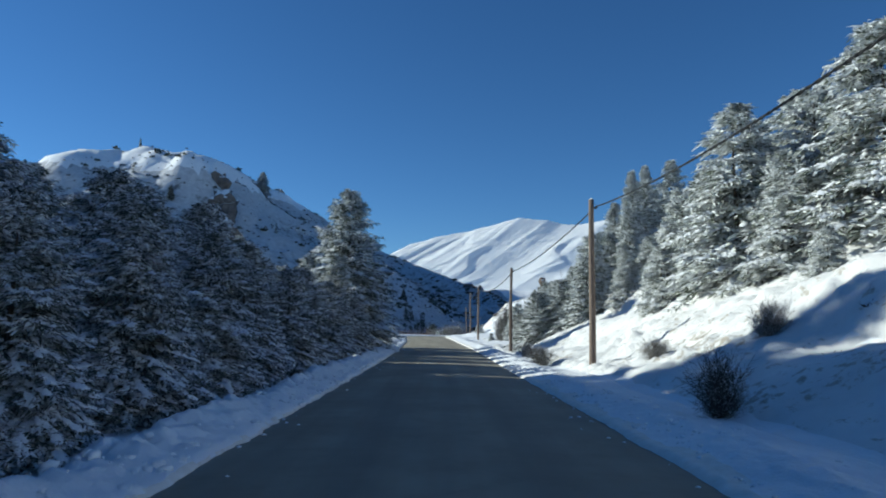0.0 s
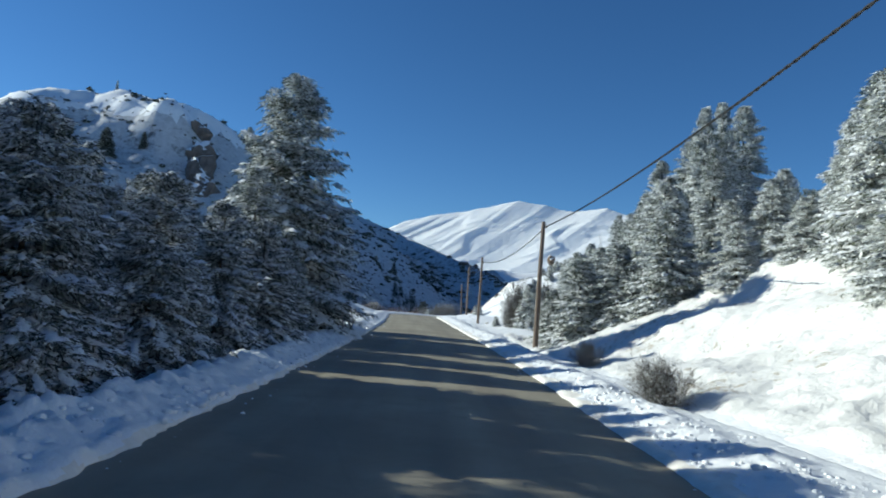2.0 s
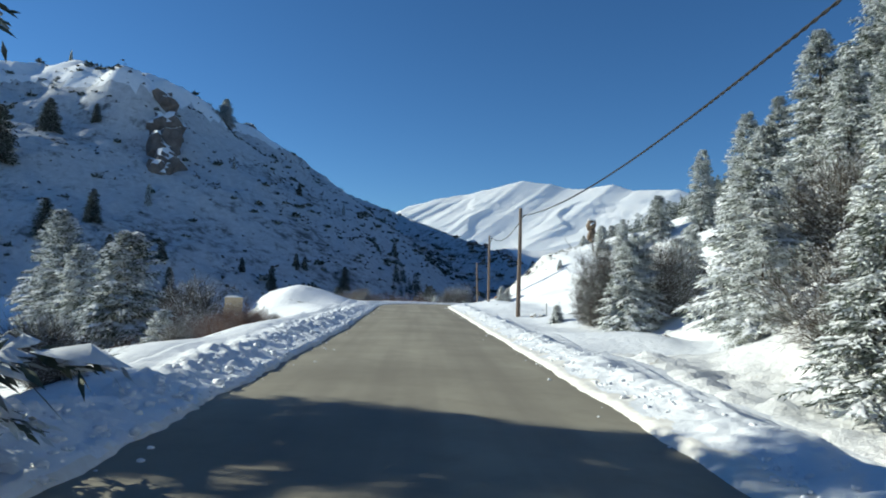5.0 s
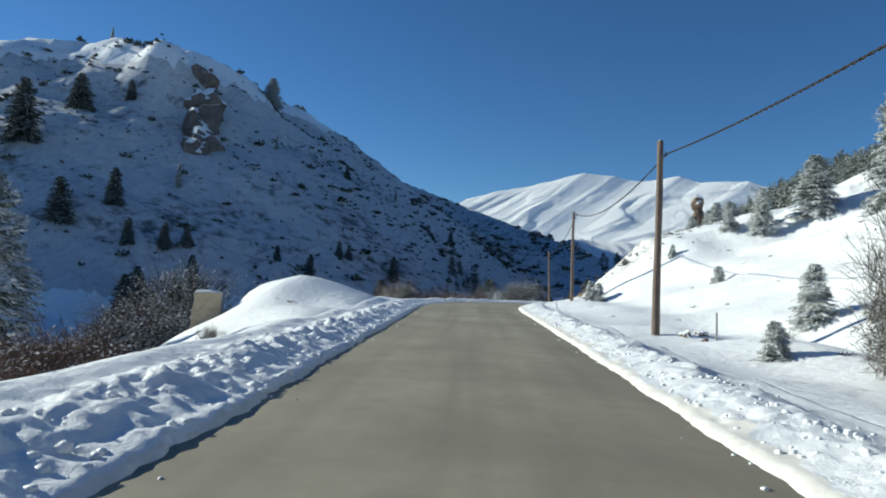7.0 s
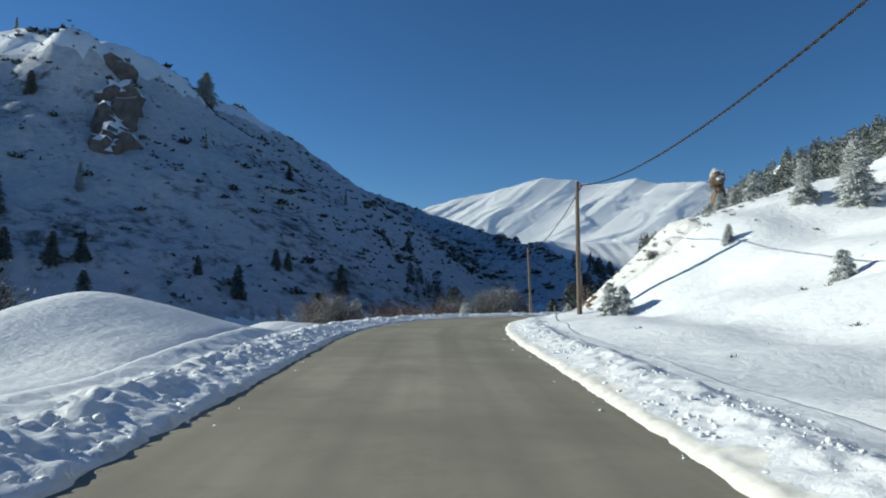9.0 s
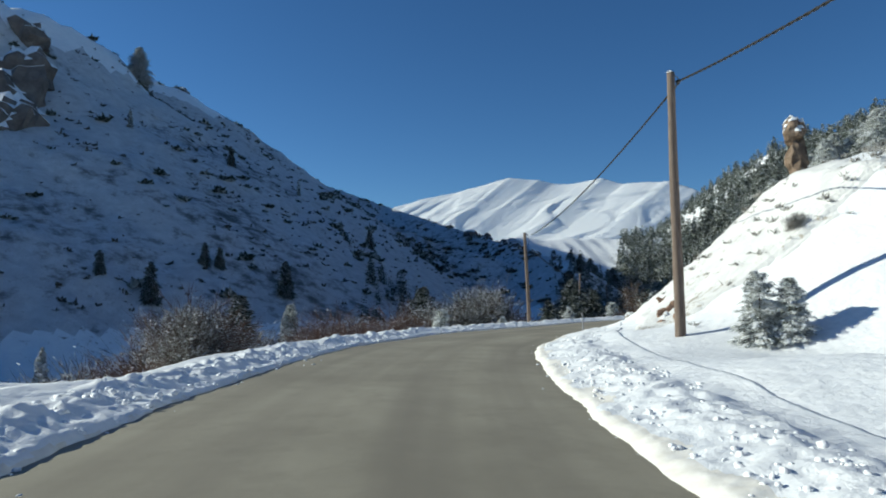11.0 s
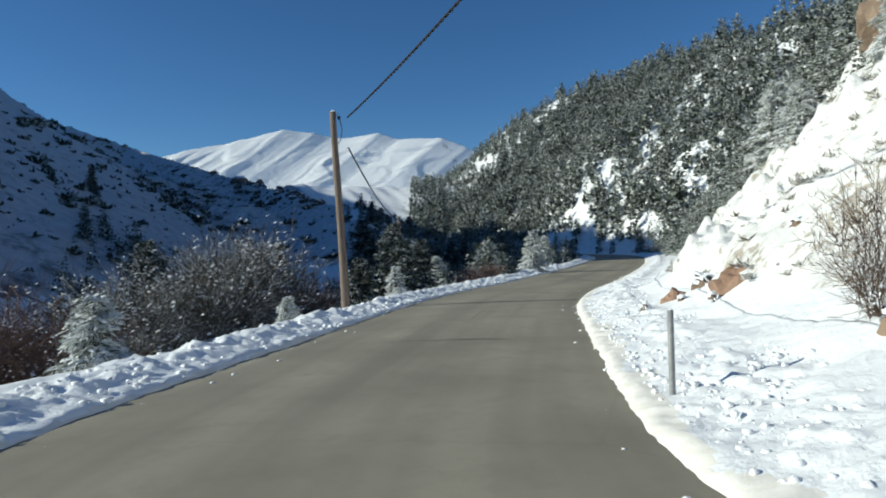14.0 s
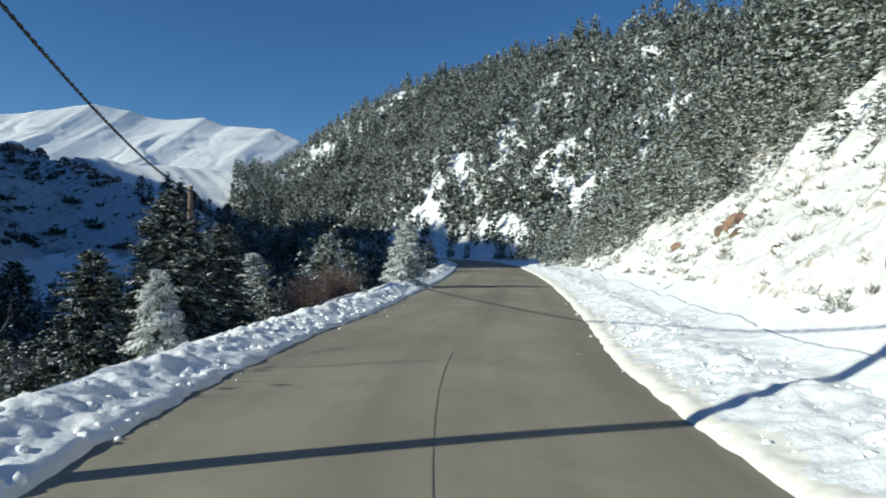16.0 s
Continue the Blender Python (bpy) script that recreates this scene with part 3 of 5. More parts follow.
def tapered(points, radii, sides=7):
    """A tube along points with given radii."""
    points = np.asarray(points, float)
    v, f = [], []
    a = np.linspace(0, 2 * math.pi, sides + 1)[:-1]
    way = np.gradient(points, axis=0)
    for i, (p, r) in enumerate(zip(points, radii)):
        d = way[i] / (np.linalg.norm(way[i]) + 1e-9)
        s = np.cross(d, (0.3, 0.9, 0.31))
        s /= np.linalg.norm(s)
        q = np.cross(d, s)
        v.append(p + r * (np.cos(a)[:, None] * s + np.sin(a)[:, None] * q))
        if i:
            for j in range(sides):
                k = (i - 1) * sides
                f.append((k + j, k + (j + 1) % sides, k + sides + (j + 1) % sides, k + sides + j))
    v.append(points[-1:])
    top = len(points) * sides
    for j in range(sides):
        f.append((top - sides + j, top - sides + (j + 1) % sides, top))
    return np.vstack(v), f


def fir_arrays(seed, tall, radius, branches, nodes, snow=0.6, shape=0.8, skirt=0.03, fine=1.0, sprigs=1):
    """Needles and snow pads of a fir of a given height and radius; sprigs: tufts along each twig."""
    rng = np.random.RandomState(seed)
    h = skirt + (0.985 - skirt) * rng.uniform(0, 1, branches) ** 1.15
    az = rng.uniform(0, 2 * math.pi, branches)
    reach = radius * (1 - h) ** shape * rng.uniform(0.72, 1.12, branches) * (1 + 0.18 * np.sin(az * 2 + seed) * np.sin(h * 17 + seed)) + 0.12
    reach *= np.clip((h + 0.09) / 0.14, 0.6, 1) * (0.66 + 0.34 * np.clip((1 - h) / 0.22, 0, 1))
    lift = np.interp(h, [0, 0.5, 1], [-0.25, 0.0, 0.75]) + rng.normal(0, 0.1, branches)
    laden = rng.uniform(0.35, 1.3, branches)
    up = np.array([0, 0, 1.0])
    b0, b1, wid, pc, pa, ps = [], [], [], [], [], []
    for i in range(branches):
        out = np.array([math.cos(az[i]), math.sin(az[i]), 0.0])
        side = np.array([-out[1], out[0], 0.0])
        n = max(2, int(nodes * (0.4 + 0.6 * reach[i] / radius)))
        u = np.linspace(0.18, 1, n) + rng.normal(0, 0.02, n)
        r = u * reach[i]
        z = h[i] * tall + r * lift[i] - 0.20 * reach[i] * u ** 2 + 0.05 * reach[i] * u ** 4
        p = out[None] * r[:, None] + up * z[:, None]
        for sgn in (-1, 1, 0):
            ln = (0.10 + 0.26 * reach[i] * (1.05 - u)) * rng.uniform(0.7, 1.3, n) * (1.0 if sgn else 0.8) + 0.10
            dirs = out[None] * (0.75 if sgn else 1.0) + side[None] * sgn * 0.8 + rng.normal(0, 0.18, (n, 3))
            dirs[:, 2] += -0.22 + 0.2 * lift[i]
            if sprigs == 1:
                b0.append(p)
                b1.append(p + dirs * ln[:, None])
                wid.append(np.clip(ln * 0.14, 0.025, 0.10) * fine)
            for k in range(sprigs if sprigs > 1 else 0):
                foot = p + dirs * (ln * k / sprigs)[:, None] + rng.normal(0, 0.02, (n, 3))
                sprig_way = dirs * 0.75 + side[None] * (0.6 if k % 2 else -0.6) + rng.normal(0, 0.3, (n, 3))
                sprig_way[:, 2] -= 0.10 * k
                size = (0.09 + 0.25 * ln) * rng.uniform(0.7, 1.3, n)
                b0.append(foot)
                b1.append(foot + sprig_way * size[:, None])
                wid.append(np.clip(size * 0.13, 0.016, 0.035))
            keep = rng.uniform(0, 1, n) < snow * laden[i] * (0.4 + 0.6 * u)
            pc.append((p + dirs * ln[:, None] * 0.55 + up * 0.03)[keep])
            pa.append(dirs[keep])
            ps.append(np.clip(ln * 0.26, 0.04, 0.15)[keep] * rng.uniform(0.5, 1.3, keep.sum()) * fine ** 0.5)
        if sprigs > 1:
            q = np.where(rng.uniform(0, 1, n) < snow * laden[i] * np.clip(u * 1.6, 0, 1))[0]
            pc.append(p[q] + up * 0.05 + side[None] * rng.normal(0, 0.05, (len(q), 1)))
            pa.append(np.repeat((out + up * (lift[i] - 0.3))[None], len(q), 0))
            ps.append((0.05 + 0.045 * reach[i]) * rng.uniform(0.6, 1.4, len(q)))
    b0, b1, wid = np.vstack(b0), np.vstack(b1), np.concatenate(wid)
    pc, pa, ps = np.vstack(pc), np.vstack(pa), np.concatenate(ps)
    leader = np.array([[0, 0, tall * 0.95]]), np.array([[0, 0, tall]]), np.array([0.05])
    b0, b1, wid = np.vstack([b0, leader[0]]), np.vstack([b1, leader[1]]), np.append(wid, leader[2])
    return blades(b0, b1, wid * (1.35 if fine > 1 else 1), rng, sprigs == 1 and fine == 1), puffs(pc, pa, ps, rng)


def fir_tree(seed, tall, radius, branches, nodes, label, snow=0.6, shape=0.8, skirt=0.03, mat=None):
    root = new("fir_tree")
    (v, f), (sv, sf) = fir_arrays(seed, tall, radius, branches, nodes, snow, shape, skirt, 1.0, 1 if mat is SHADE_DARK_NEEDLES else 5)
    tv, tf = tapered([(0, 0, -0.6), (0.02, 0, tall * 0.25), (-0.02, 0.02, tall * 0.6), (0, 0, tall * 0.97)], [0.018 * tall + 0.04, 0.014 * tall, 0.008 * tall, 0.01])
    mesh_object("trunk", tv, tf, BARK, True, root)
    crown = quick_mesh("crown", v, f, mat or NEEDLES, False, root)
    tagged(quick_mesh("snow_load", sv, sf, FROST, True, crown), "white snow lying on the branches", kind="stuff")
    return tagged(root, label, "tree", "snowy firs along the road")


FIR_LABEL = "dark green fir tree with snow-laden branches on the verge"
SHADE_LABEL = "dense dark fir tree dusted with frost in the shade"
PINE_LABEL = "small frosted pine standing in sunlit snow"
YOUNG_LABEL = "young fir sapling thickly coated with white snow"
# seed, height, radius, branches, nodes, snow, shape, skirt
KINDS = {
    "tall": (1, 10.0, 2.7, 340, 12, 0.8, 0.68, 0.02),
    "slim": (2, 10.0, 2.1, 320, 11, 0.75, 0.62, 0.02),
    "broad": (3, 10.0, 3.4, 400, 14, 0.8, 0.64, 0.02),
    "small": (4, 5.0, 1.8, 210, 10, 0.85, 0.75, 0.02),
    "white": (5, 5.0, 1.7, 210, 10, 1.0, 0.75, 0.02),
    "sapling": (6, 2.0, 0.75, 90, 7, 1.0, 0.8, 0.02),
    "shady": (7, 8.0, 2.9, 420, 13, 0.14, 0.6, 0.0),
    "rime": (8, 8.0, 2.9, 340, 13, 0.75, 0.6, 0.0),
}
NEEDLE_KINDS = {"white": WHITE_NEEDLES, "sapling": WHITE_NEEDLES, "shady": SHADE_DARK_NEEDLES, "rime": RIME_NEEDLES}
FIRST = {}


def copy_of(root, m, label, group=""):
    ob = root.copy()
    scene.collection.objects.link(ob)
    for ch in root.children:
        c = ch.copy()
        scene.collection.objects.link(c)
        c.parent = ob
        for inner in ch.children:
            g = inner.copy()
            scene.collection.objects.link(g)
            g.parent = c
    ob.matrix_basis = m
    return tagged(ob, label, "", group)


def plant(kind, x, y, tall, wide=1.0, turn=0.0, label=FIR_LABEL, sink=0.1, z=None, lean=0.0):
    seed, base_tall, radius, branches, nodes, snow, shape, skirt = KINDS[kind]
    k = tall / base_tall
    zz = height(x, y) - sink if z is None else z
    m = Matrix.LocRotScale((x, y, zz), Euler((radians(lean), 0, radians(turn))), (k * wide, k * wide, k))
    if kind not in FIRST:
        FIRST[kind] = fir_tree(seed, base_tall, radius, branches, nodes, label, snow, shape, skirt, NEEDLE_KINDS.get(kind, NEEDLES))
        FIRST[kind].matrix_basis = m
        return FIRST[kind]
    return copy_of(FIRST[kind], m, label)


# x, y, height, width, kind
LEFT_FIRS = [
    (-6.9, 45.7, 11.9, 1.02, "broad"), (-7.0, 40.8, 6.6, 1.1, "slim"), (-5.9, 42.3, 3.4, 1.0, "small"), (-5.4, 36.3, 4.0, 1.05, "rime"), (-5.6, 33.0, 4.0, 0.95, "rime"),
    (-6.5, 37.6, 4.2, 1.0, "rime"), (-5.6, 29.0, 4.1, 1.0, "rime"), (-5.8, 25.2, 4.4, 1.0, "rime"), (-5.5, 21.3, 3.9, 1.0, "rime"), (-5.9, 17.4, 4.2, 1.05, "rime"), (-5.6, 13.6, 4.2, 1.05, "rime"),
    (-5.7, 9.8, 4.2, 1.0, "rime"), (-5.6, 6.4, 3.6, 1.0, "rime"), (-6.0, 2.0, 4.5, 1.0, "rime"),
    (-9.4, 11.5, 5.8, 1.0, "rime"), (-10.2, 17.8, 7.2, 1.0, "rime"), (-9.2, 22.5, 6.8, 1.0, "rime"), (-9.3, 27.5, 6.5, 1.0, "tall"), (-9.6, 33.5, 5.6, 1.0, "tall"), (-10.8, 39.6, 5.4, 1.1, "broad"),
    (-13.5, 28.6, 9.0, 1.0, "tall"), (-14.5, 20.5, 9.2, 1.1, "broad"), (-15.5, 36.0, 8.2, 1.0, "slim"), (-16.0, 50.5, 8.0, 1.0, "slim"), (-18.5, 44.5, 10.4, 1.0, "slim"), (-20.5, 46.5, 10.4, 0.9, "slim"),
    (-19.0, 31.0, 10.0, 1.0, "broad"), (-21.5, 38.0, 10.0, 1.0, "tall"), (-13.0, 13.0, 8.5, 1.1, "broad"), (-22.0, 24.0, 12.0, 1.1, "broad"), (-9.5, 4.0, 7.0, 1.1, "rime"),
    (-11.5, 6.0, 9.5, 1.0, "broad"), (-12.0, 0.5, 10.5, 1.0, "broad"), (-12.5, 17.0, 7.9, 1.0, "broad"), (-12.0, 24.5, 7.5, 0.9, "tall"), (-8.0, 15.0, 6.0, 1.0, "rime"), (-8.0, 19.8, 6.2, 1.0, "rime"), (-7.8, 8.0, 5.5, 1.0, "rime"),
    (-8.0, 30.6, 5.0, 1.0, "rime"), (-15.5, 9.5, 10.5, 1.0, "broad"), (-16.0, 2.0, 11.0, 1.0, "broad"), (-11.0, 52.3, 8.6, 1.0, "broad"), (-15.0, 54.6, 9.5, 1.0, "tall"), (-9.0, -4.0, 9.0, 1.0, "rime"), (-13.0, -6.0, 11.0, 1.0, "broad"),
    # tall firs out of view, added to throw shade on road and right slope
    (-14.5, 15.5, 10.5, 0.9, "broad"), (-17.0, 11.0, 16.0, 0.9, "broad"), (-14.0, 6.5, 15.5, 0.9, "broad"), (-18.5, 4.0, 16.5, 0.9, "broad"), (-20.5, 15.5, 16.5, 0.9, "broad"), (-15.0, -1.0, 15.5, 0.9, "broad"), (-21.5, 8.0, 17.0, 0.9, "broad"), (-19.0, 21.0, 10.5, 0.9, "broad"), (-22.5, 23.0, 15.5, 0.7, "broad"), (-25.0, 23.5, 16.0, 0.75, "broad"), (-21.5, 18.0, 16.5, 0.8, "broad"), (-24.5, 13.0, 17.0, 0.9, "broad"), (-28.0, 27.0, 16.5, 0.8, "broad"), (-27.5, 23.0, 21.0, 0.85, "broad"), (-27.0, 17.5, 21.5, 0.85, "broad"), (-26.0, 11.5, 21.0, 0.85, "broad"), (-25.0, 19.0, 16.5, 0.9, "broad"), (-17.0, -8.0, 15.5, 0.9, "broad"),
    # most rime firs here are half hidden, added to close sunlit gaps
    (-8.2, 25.4, 5.5, 1.0, "rime"), (-8.5, 28.7, 5.3, 1.0, "rime"), (-11.4, 31.4, 6.0, 1.0, "rime"), (-10.8, 22.6, 6.2, 1.0, "rime"), (-11.4, 27.6, 6.4, 1.0, "rime"), (-11.2, 35.4, 6.2, 1.0, "rime"), (-8.2, 34.4, 5.2, 1.0, "rime"), (-8.5, 37.2, 5.4, 1.0, "rime"), (-25.5, 50.0, 12.0, 1.0, "tall"), (-27.0, 41.0, 10.0, 1.0, "broad"), (-26.0, 31.0, 10.0, 1.1, "broad"), (-18.0, 15.0, 10.0, 1.1, "broad"),
]
for n, (x, y, tall, wide, kind) in enumerate(LEFT_FIRS):
    plant(kind, x, y, tall, wide, n * 77.0, SHADE_LABEL if kind == "rime" else FIR_LABEL)

VALLEY_FIRS = [
    (-17.6, 79.9, 8.2, 1.0, "small"), (-16.5, 148.5, 7.4, 0.9, "shady"), (-12.4, 147.7, 6.6, 0.9, "slim"), (-2.6, 169.3, 8.6, 0.9, "shady"), (-13.5, 152.3, 6.8, 0.9, "slim"), (-22.5, 84.5, 7.6, 1.0, "white"), (-27.5, 78.0, 9.0, 1.0, "slim"), (-12.9, 73.2, 3.2, 1.0, "white"), (-28.0, 92.0, 9.0, 1.0, "broad"), (-33.2, 100.5, 12.2, 0.95, "broad"),
    (-44, 138, 6.6, 1.0, "shady"), (-40, 140, 5.9, 0.9, "shady"), (-36, 143, 5.5, 0.8, "slim"), (-48, 142, 6.6, 1.0, "shady"), (-51, 150, 6.2, 0.9, "shady"), (-30, 146, 4.3, 0.8, "slim"),
    (-47, 158, 5.5, 0.8, "shady"), (-26, 168, 3.9, 0.8, "slim"), (-33, 172, 4.7, 0.8, "shady"), (-16, 172, 3.9, 0.8, "slim"), (-21, 186, 4.7, 0.9, "shady"), (-8, 182, 3.5, 0.8, "slim"),
    (-2, 192, 4.7, 0.9, "shady"), (-70, 160, 7.0, 1.0, "shady"), (-66, 168, 6.2, 0.9, "shady"), (-62, 182, 4.7, 0.8, "slim"), (-92, 196, 7.8, 1.1, "shady"), (-86, 205, 4.7, 0.9, "shady"),
    (-71.1, 254.8, 8.5, 1.2, "broad"), (-111, 236, 3.5, 0.8, "slim"), (-58.7, 160.3, 4.1, 0.9, "shady"), (-54.1, 162.9, 4.2, 0.9, "shady"), (-51.6, 165.3, 3.6, 0.9, "shady"), (-39, 172.6, 2.7, 0.9, "shady"),
    (-31.1, 184.2, 2.9, 0.9, "shady"), (-29.5, 185.2, 2.8, 0.9, "shady"), (-91, 178, 11.7, 0.9, "shady"), (-55, 215, 3.5, 0.8, "slim"), (-40, 225, 3.5, 0.8, "shady"), (-30, 240, 3.5, 0.8, "slim"),
    (-14, 232, 3.9, 0.9, "shady"),
]
for n, (x, y, tall, wide, kind) in enumerate(VALLEY_FIRS):
    plant(kind, x, y, tall, wide, n * 61.0, "dark fir tree on the shaded snowy hillside" if y > 100 else FIR_LABEL)

RIGHT_FIRS = [
    (12.2, 25.8, 7.4, 1.1, "white"), (15.6, 25.6, 6.8, 1.1, "white"), (13.8, 30.6, 5.2, 1.1, "white"), (15.2, 20.6, 7.4, 1.2, "white"), (17.2, 18.2, 8.2, 1.1, "white"), (12.8, 22.6, 4.6, 1.1, "white"),
    (10.8, 31.4, 3.2, 1.2, "white"), (17.6, 31.0, 7.0, 1.0, "white"), (13.6, 36.0, 5.5, 1.1, "white"), (15.6, 39.6, 4.6, 1.0, "small"), (17.2, 42.0, 5.4, 1.0, "small"), (19.0, 37.5, 7.0, 1.0, "white"),
    (13.2, 46.5, 3.2, 1.2, "white"), (14.6, 45.6, 3.4, 1.2, "white"), (11.4, 50.5, 6.2, 1.0, "white"), (10.2, 46.2, 4.8, 1.1, "small"), (9.0, 49.8, 4.2, 1.1, "small"), (7.2, 50.4, 4.4, 1.1, "small"), (6.4, 53.2, 3.2, 1.1, "small"),
    (8.2, 53.6, 3.6, 1.1, "white"), (12.6, 57.5, 5.4, 1.0, "slim"), (9.8, 57.6, 4.4, 1.0, "white"), (15.8, 55.0, 7.2, 1.0, "slim"), (17.6, 51.5, 2.8, 1.2, "white"), (20.0, 48.0, 4.4, 1.1, "white"), (14.2, 62.5, 6.2, 1.0, "small"),
    (18.5, 63.6, 11.6, 0.66, "tall"), (20.2, 64.8, 11.2, 0.66, "tall"), (16.2, 67.5, 6.6, 0.9, "slim"), (17.0, 71.5, 8.0, 0.9, "slim"), (13.4, 60.0, 5.5, 1.0, "small"), (15.8, 61.6, 6.0, 1.0, "small"), (17.5, 60.2, 5.0, 1.1, "white"), (21.5, 58.0, 3.4, 1.2, "white"), (22.5, 44.0, 5.0, 1.0, "tall"), (24.0, 52.0, 3.9, 1.0, "small"),
    (21.4, 81.5, 10.5, 1.0, "tall"), (23.5, 78.5, 11.5, 1.0, "broad"), (25.5, 83.0, 10.0, 1.0, "tall"), (20.4, 76.5, 7.0, 1.1, "white"), (26.0, 74.0, 11.5, 1.0, "tall"), (19.6, 84.5, 6.4, 1.0, "small"),
    (22.5, 88.5, 8.5, 1.0, "slim"), (27.0, 88.0, 10.0, 1.0, "broad"), (28.9, 95.0, 9.5, 1.0, "tall"), (23.2, 72.0, 9.0, 1.1, "broad"), (18.2, 79.5, 3.6, 1.2, "white"), (17.2, 84.0, 3.0, 1.1, "white"),
    (12.4, 33.4, 2.2, 1.25, "white"), (13.6, 41.0, 2.4, 1.25, "white"), (12.0, 43.2, 2.6, 1.25, "white"), (16.2, 35.5, 2.6, 1.25, "white"), (18.2, 46.2, 2.6, 1.25, "white"), (16.2, 48.0, 2.6, 1.25, "white"), (11.2, 17.5, 1.8, 1.25, "white"), (13.0, 15.5, 2.2, 1.25, "white"), (12.2, 54.0, 2.4, 1.25, "white"), (16.2, 79.0, 2.2, 1.25, "white"),
    (23.6, 105.0, 8.6, 1.0, "slim"), (26.0, 101.0, 9.6, 1.0, "tall"), (21.8, 112.0, 4.4, 1.1, "small"),
    (7.7, 72.2, 3.9, 1.0, "white"), (10.2, 79.2, 3.6, 1.0, "white"), (11.3, 76.2, 3.6, 1.0, "white"), (9.8, 85.0, 2.1, 1.1, "white"), (8.2, 72.4, 4.2, 0.9, "white"), (10.6, 66.6, 5.4, 1.15, "white"), (9.4, 63.4, 3.4, 1.1, "white"), (13.2, 69.0, 4.2, 1.1, "white"), (12.6, 78.0, 3.4, 1.0, "white"),
]
for n, (x, y, tall, wide, kind) in enumerate(RIGHT_FIRS):
    plant(kind, x, y, tall, wide, n * 53.0, PINE_LABEL if 60 < y and tall < 6 else FIR_LABEL)

ROADSIDE = [
    (-1.2, 134.9, 1.5, 1.0, "sapling"), (3.0, 141.4, 0.95, 1.0, "sapling"), (10.75, 157.2, 2.9, 0.95, "white"), (19.9, 176.2, 5.4, 0.95, "white"), (21.5, 161.5, 3.0, 1.0, "white"), (15.5, 170.0, 4.4, 1.0, "small"),
    (5.8, 111.9, 1.75, 1.1, "white"), (6.35, 111.6, 1.5, 1.2, "white"), (11.8, 112.4, 1.0, 1.0, "white"), (12.3, 103.2, 1.1, 1.0, "sapling"), (5.6, 77.6, 1.0, 1.3, "white"),
    (21.6, 134.4, 3.2, 0.9, "white"), (22.9, 133.0, 3.0, 1.0, "white"), (23.6, 135.6, 3.4, 1.0, "white"), (16.4, 114.0, 2.2, 1.0, "white"), (18.2, 112.4, 3.4, 0.9, "white"),
    (11.9, 161.4, 6.6, 0.9, "shady"), (13.4, 163.6, 5.4, 1.0, "shady"), (9.4, 160.2, 4.6, 1.1, "shady"), (15.2, 166.4, 5.4, 1.0, "shady"), (0.0, 164.0, 4.5, 1.0, "shady"), (2.6, 174.0, 5.0, 1.1, "shady"), (8.2, 186.0, 5.5, 1.1, "shady"), (5.4, 180.0, 5.0, 1.1, "shady"),
    (24.6, 223.3, 11.5, 1.0, "shady"), (36, 277, 6.0, 1.1, "shady"), (42, 279, 4.5, 1.1, "shady"), (30, 268, 3.5, 1.1, "shady"), (45, 272, 4.5, 1.1, "shady"), (39, 262, 4.5, 1.1, "shady"), (33, 252, 3.5, 1.1, "shady"), (42, 256, 5.0, 1.1, "shady"),
    (20.8, 133.8, 2.8, 1.1, "white"), (22.0, 132.0, 3.2, 1.1, "white"), (21.4, 136.6, 3.0, 1.1, "white"), (18.6, 131.0, 2.2, 1.1, "white"), (17.6, 133.6, 2.1, 1.1, "white"), (17.6, 128.6, 2.2, 1.1, "white"), (19.6, 127.6, 2.8, 1.1, "white"), (19.8, 139.6, 2.8, 1.1, "white"), (21.8, 141.2, 2.8, 1.1, "white"), (18.4, 137.4, 2.1, 1.1, "white"),
    (25.5, 178.0, 5.0, 1.0, "small"), (28.0, 183.0, 6.0, 1.1, "shady"), (23.0, 186.0, 6.5, 1.1, "shady"), (31.5, 188.0, 5.5, 1.0, "shady"), (34.5, 194.0, 6.5, 1.1, "shady"), (27.0, 197.0, 7.0, 1.1, "shady"), (38.5, 201.0, 6.0, 1.1, "shady"),
    (41.5, 209.0, 6.0, 1.0, "shady"), (44.5, 218.0, 6.5, 1.1, "shady"), (36.0, 210.0, 7.5, 1.1, "shady"), (32.0, 205.0, 7.0, 1.1, "shady"), (30.5, 176.5, 3.4, 1.0, "white"), (40.0, 226.0, 7.0, 1.1, "shady"), (34.0, 220.0, 7.0, 1.1, "shady"),
]
for n, (x, y, tall, wide, kind) in enumerate(ROADSIDE):
    plant(kind, x, y, tall, wide, n * 97.0, YOUNG_LABEL if kind in ("sapling", "white") else SHADE_LABEL)


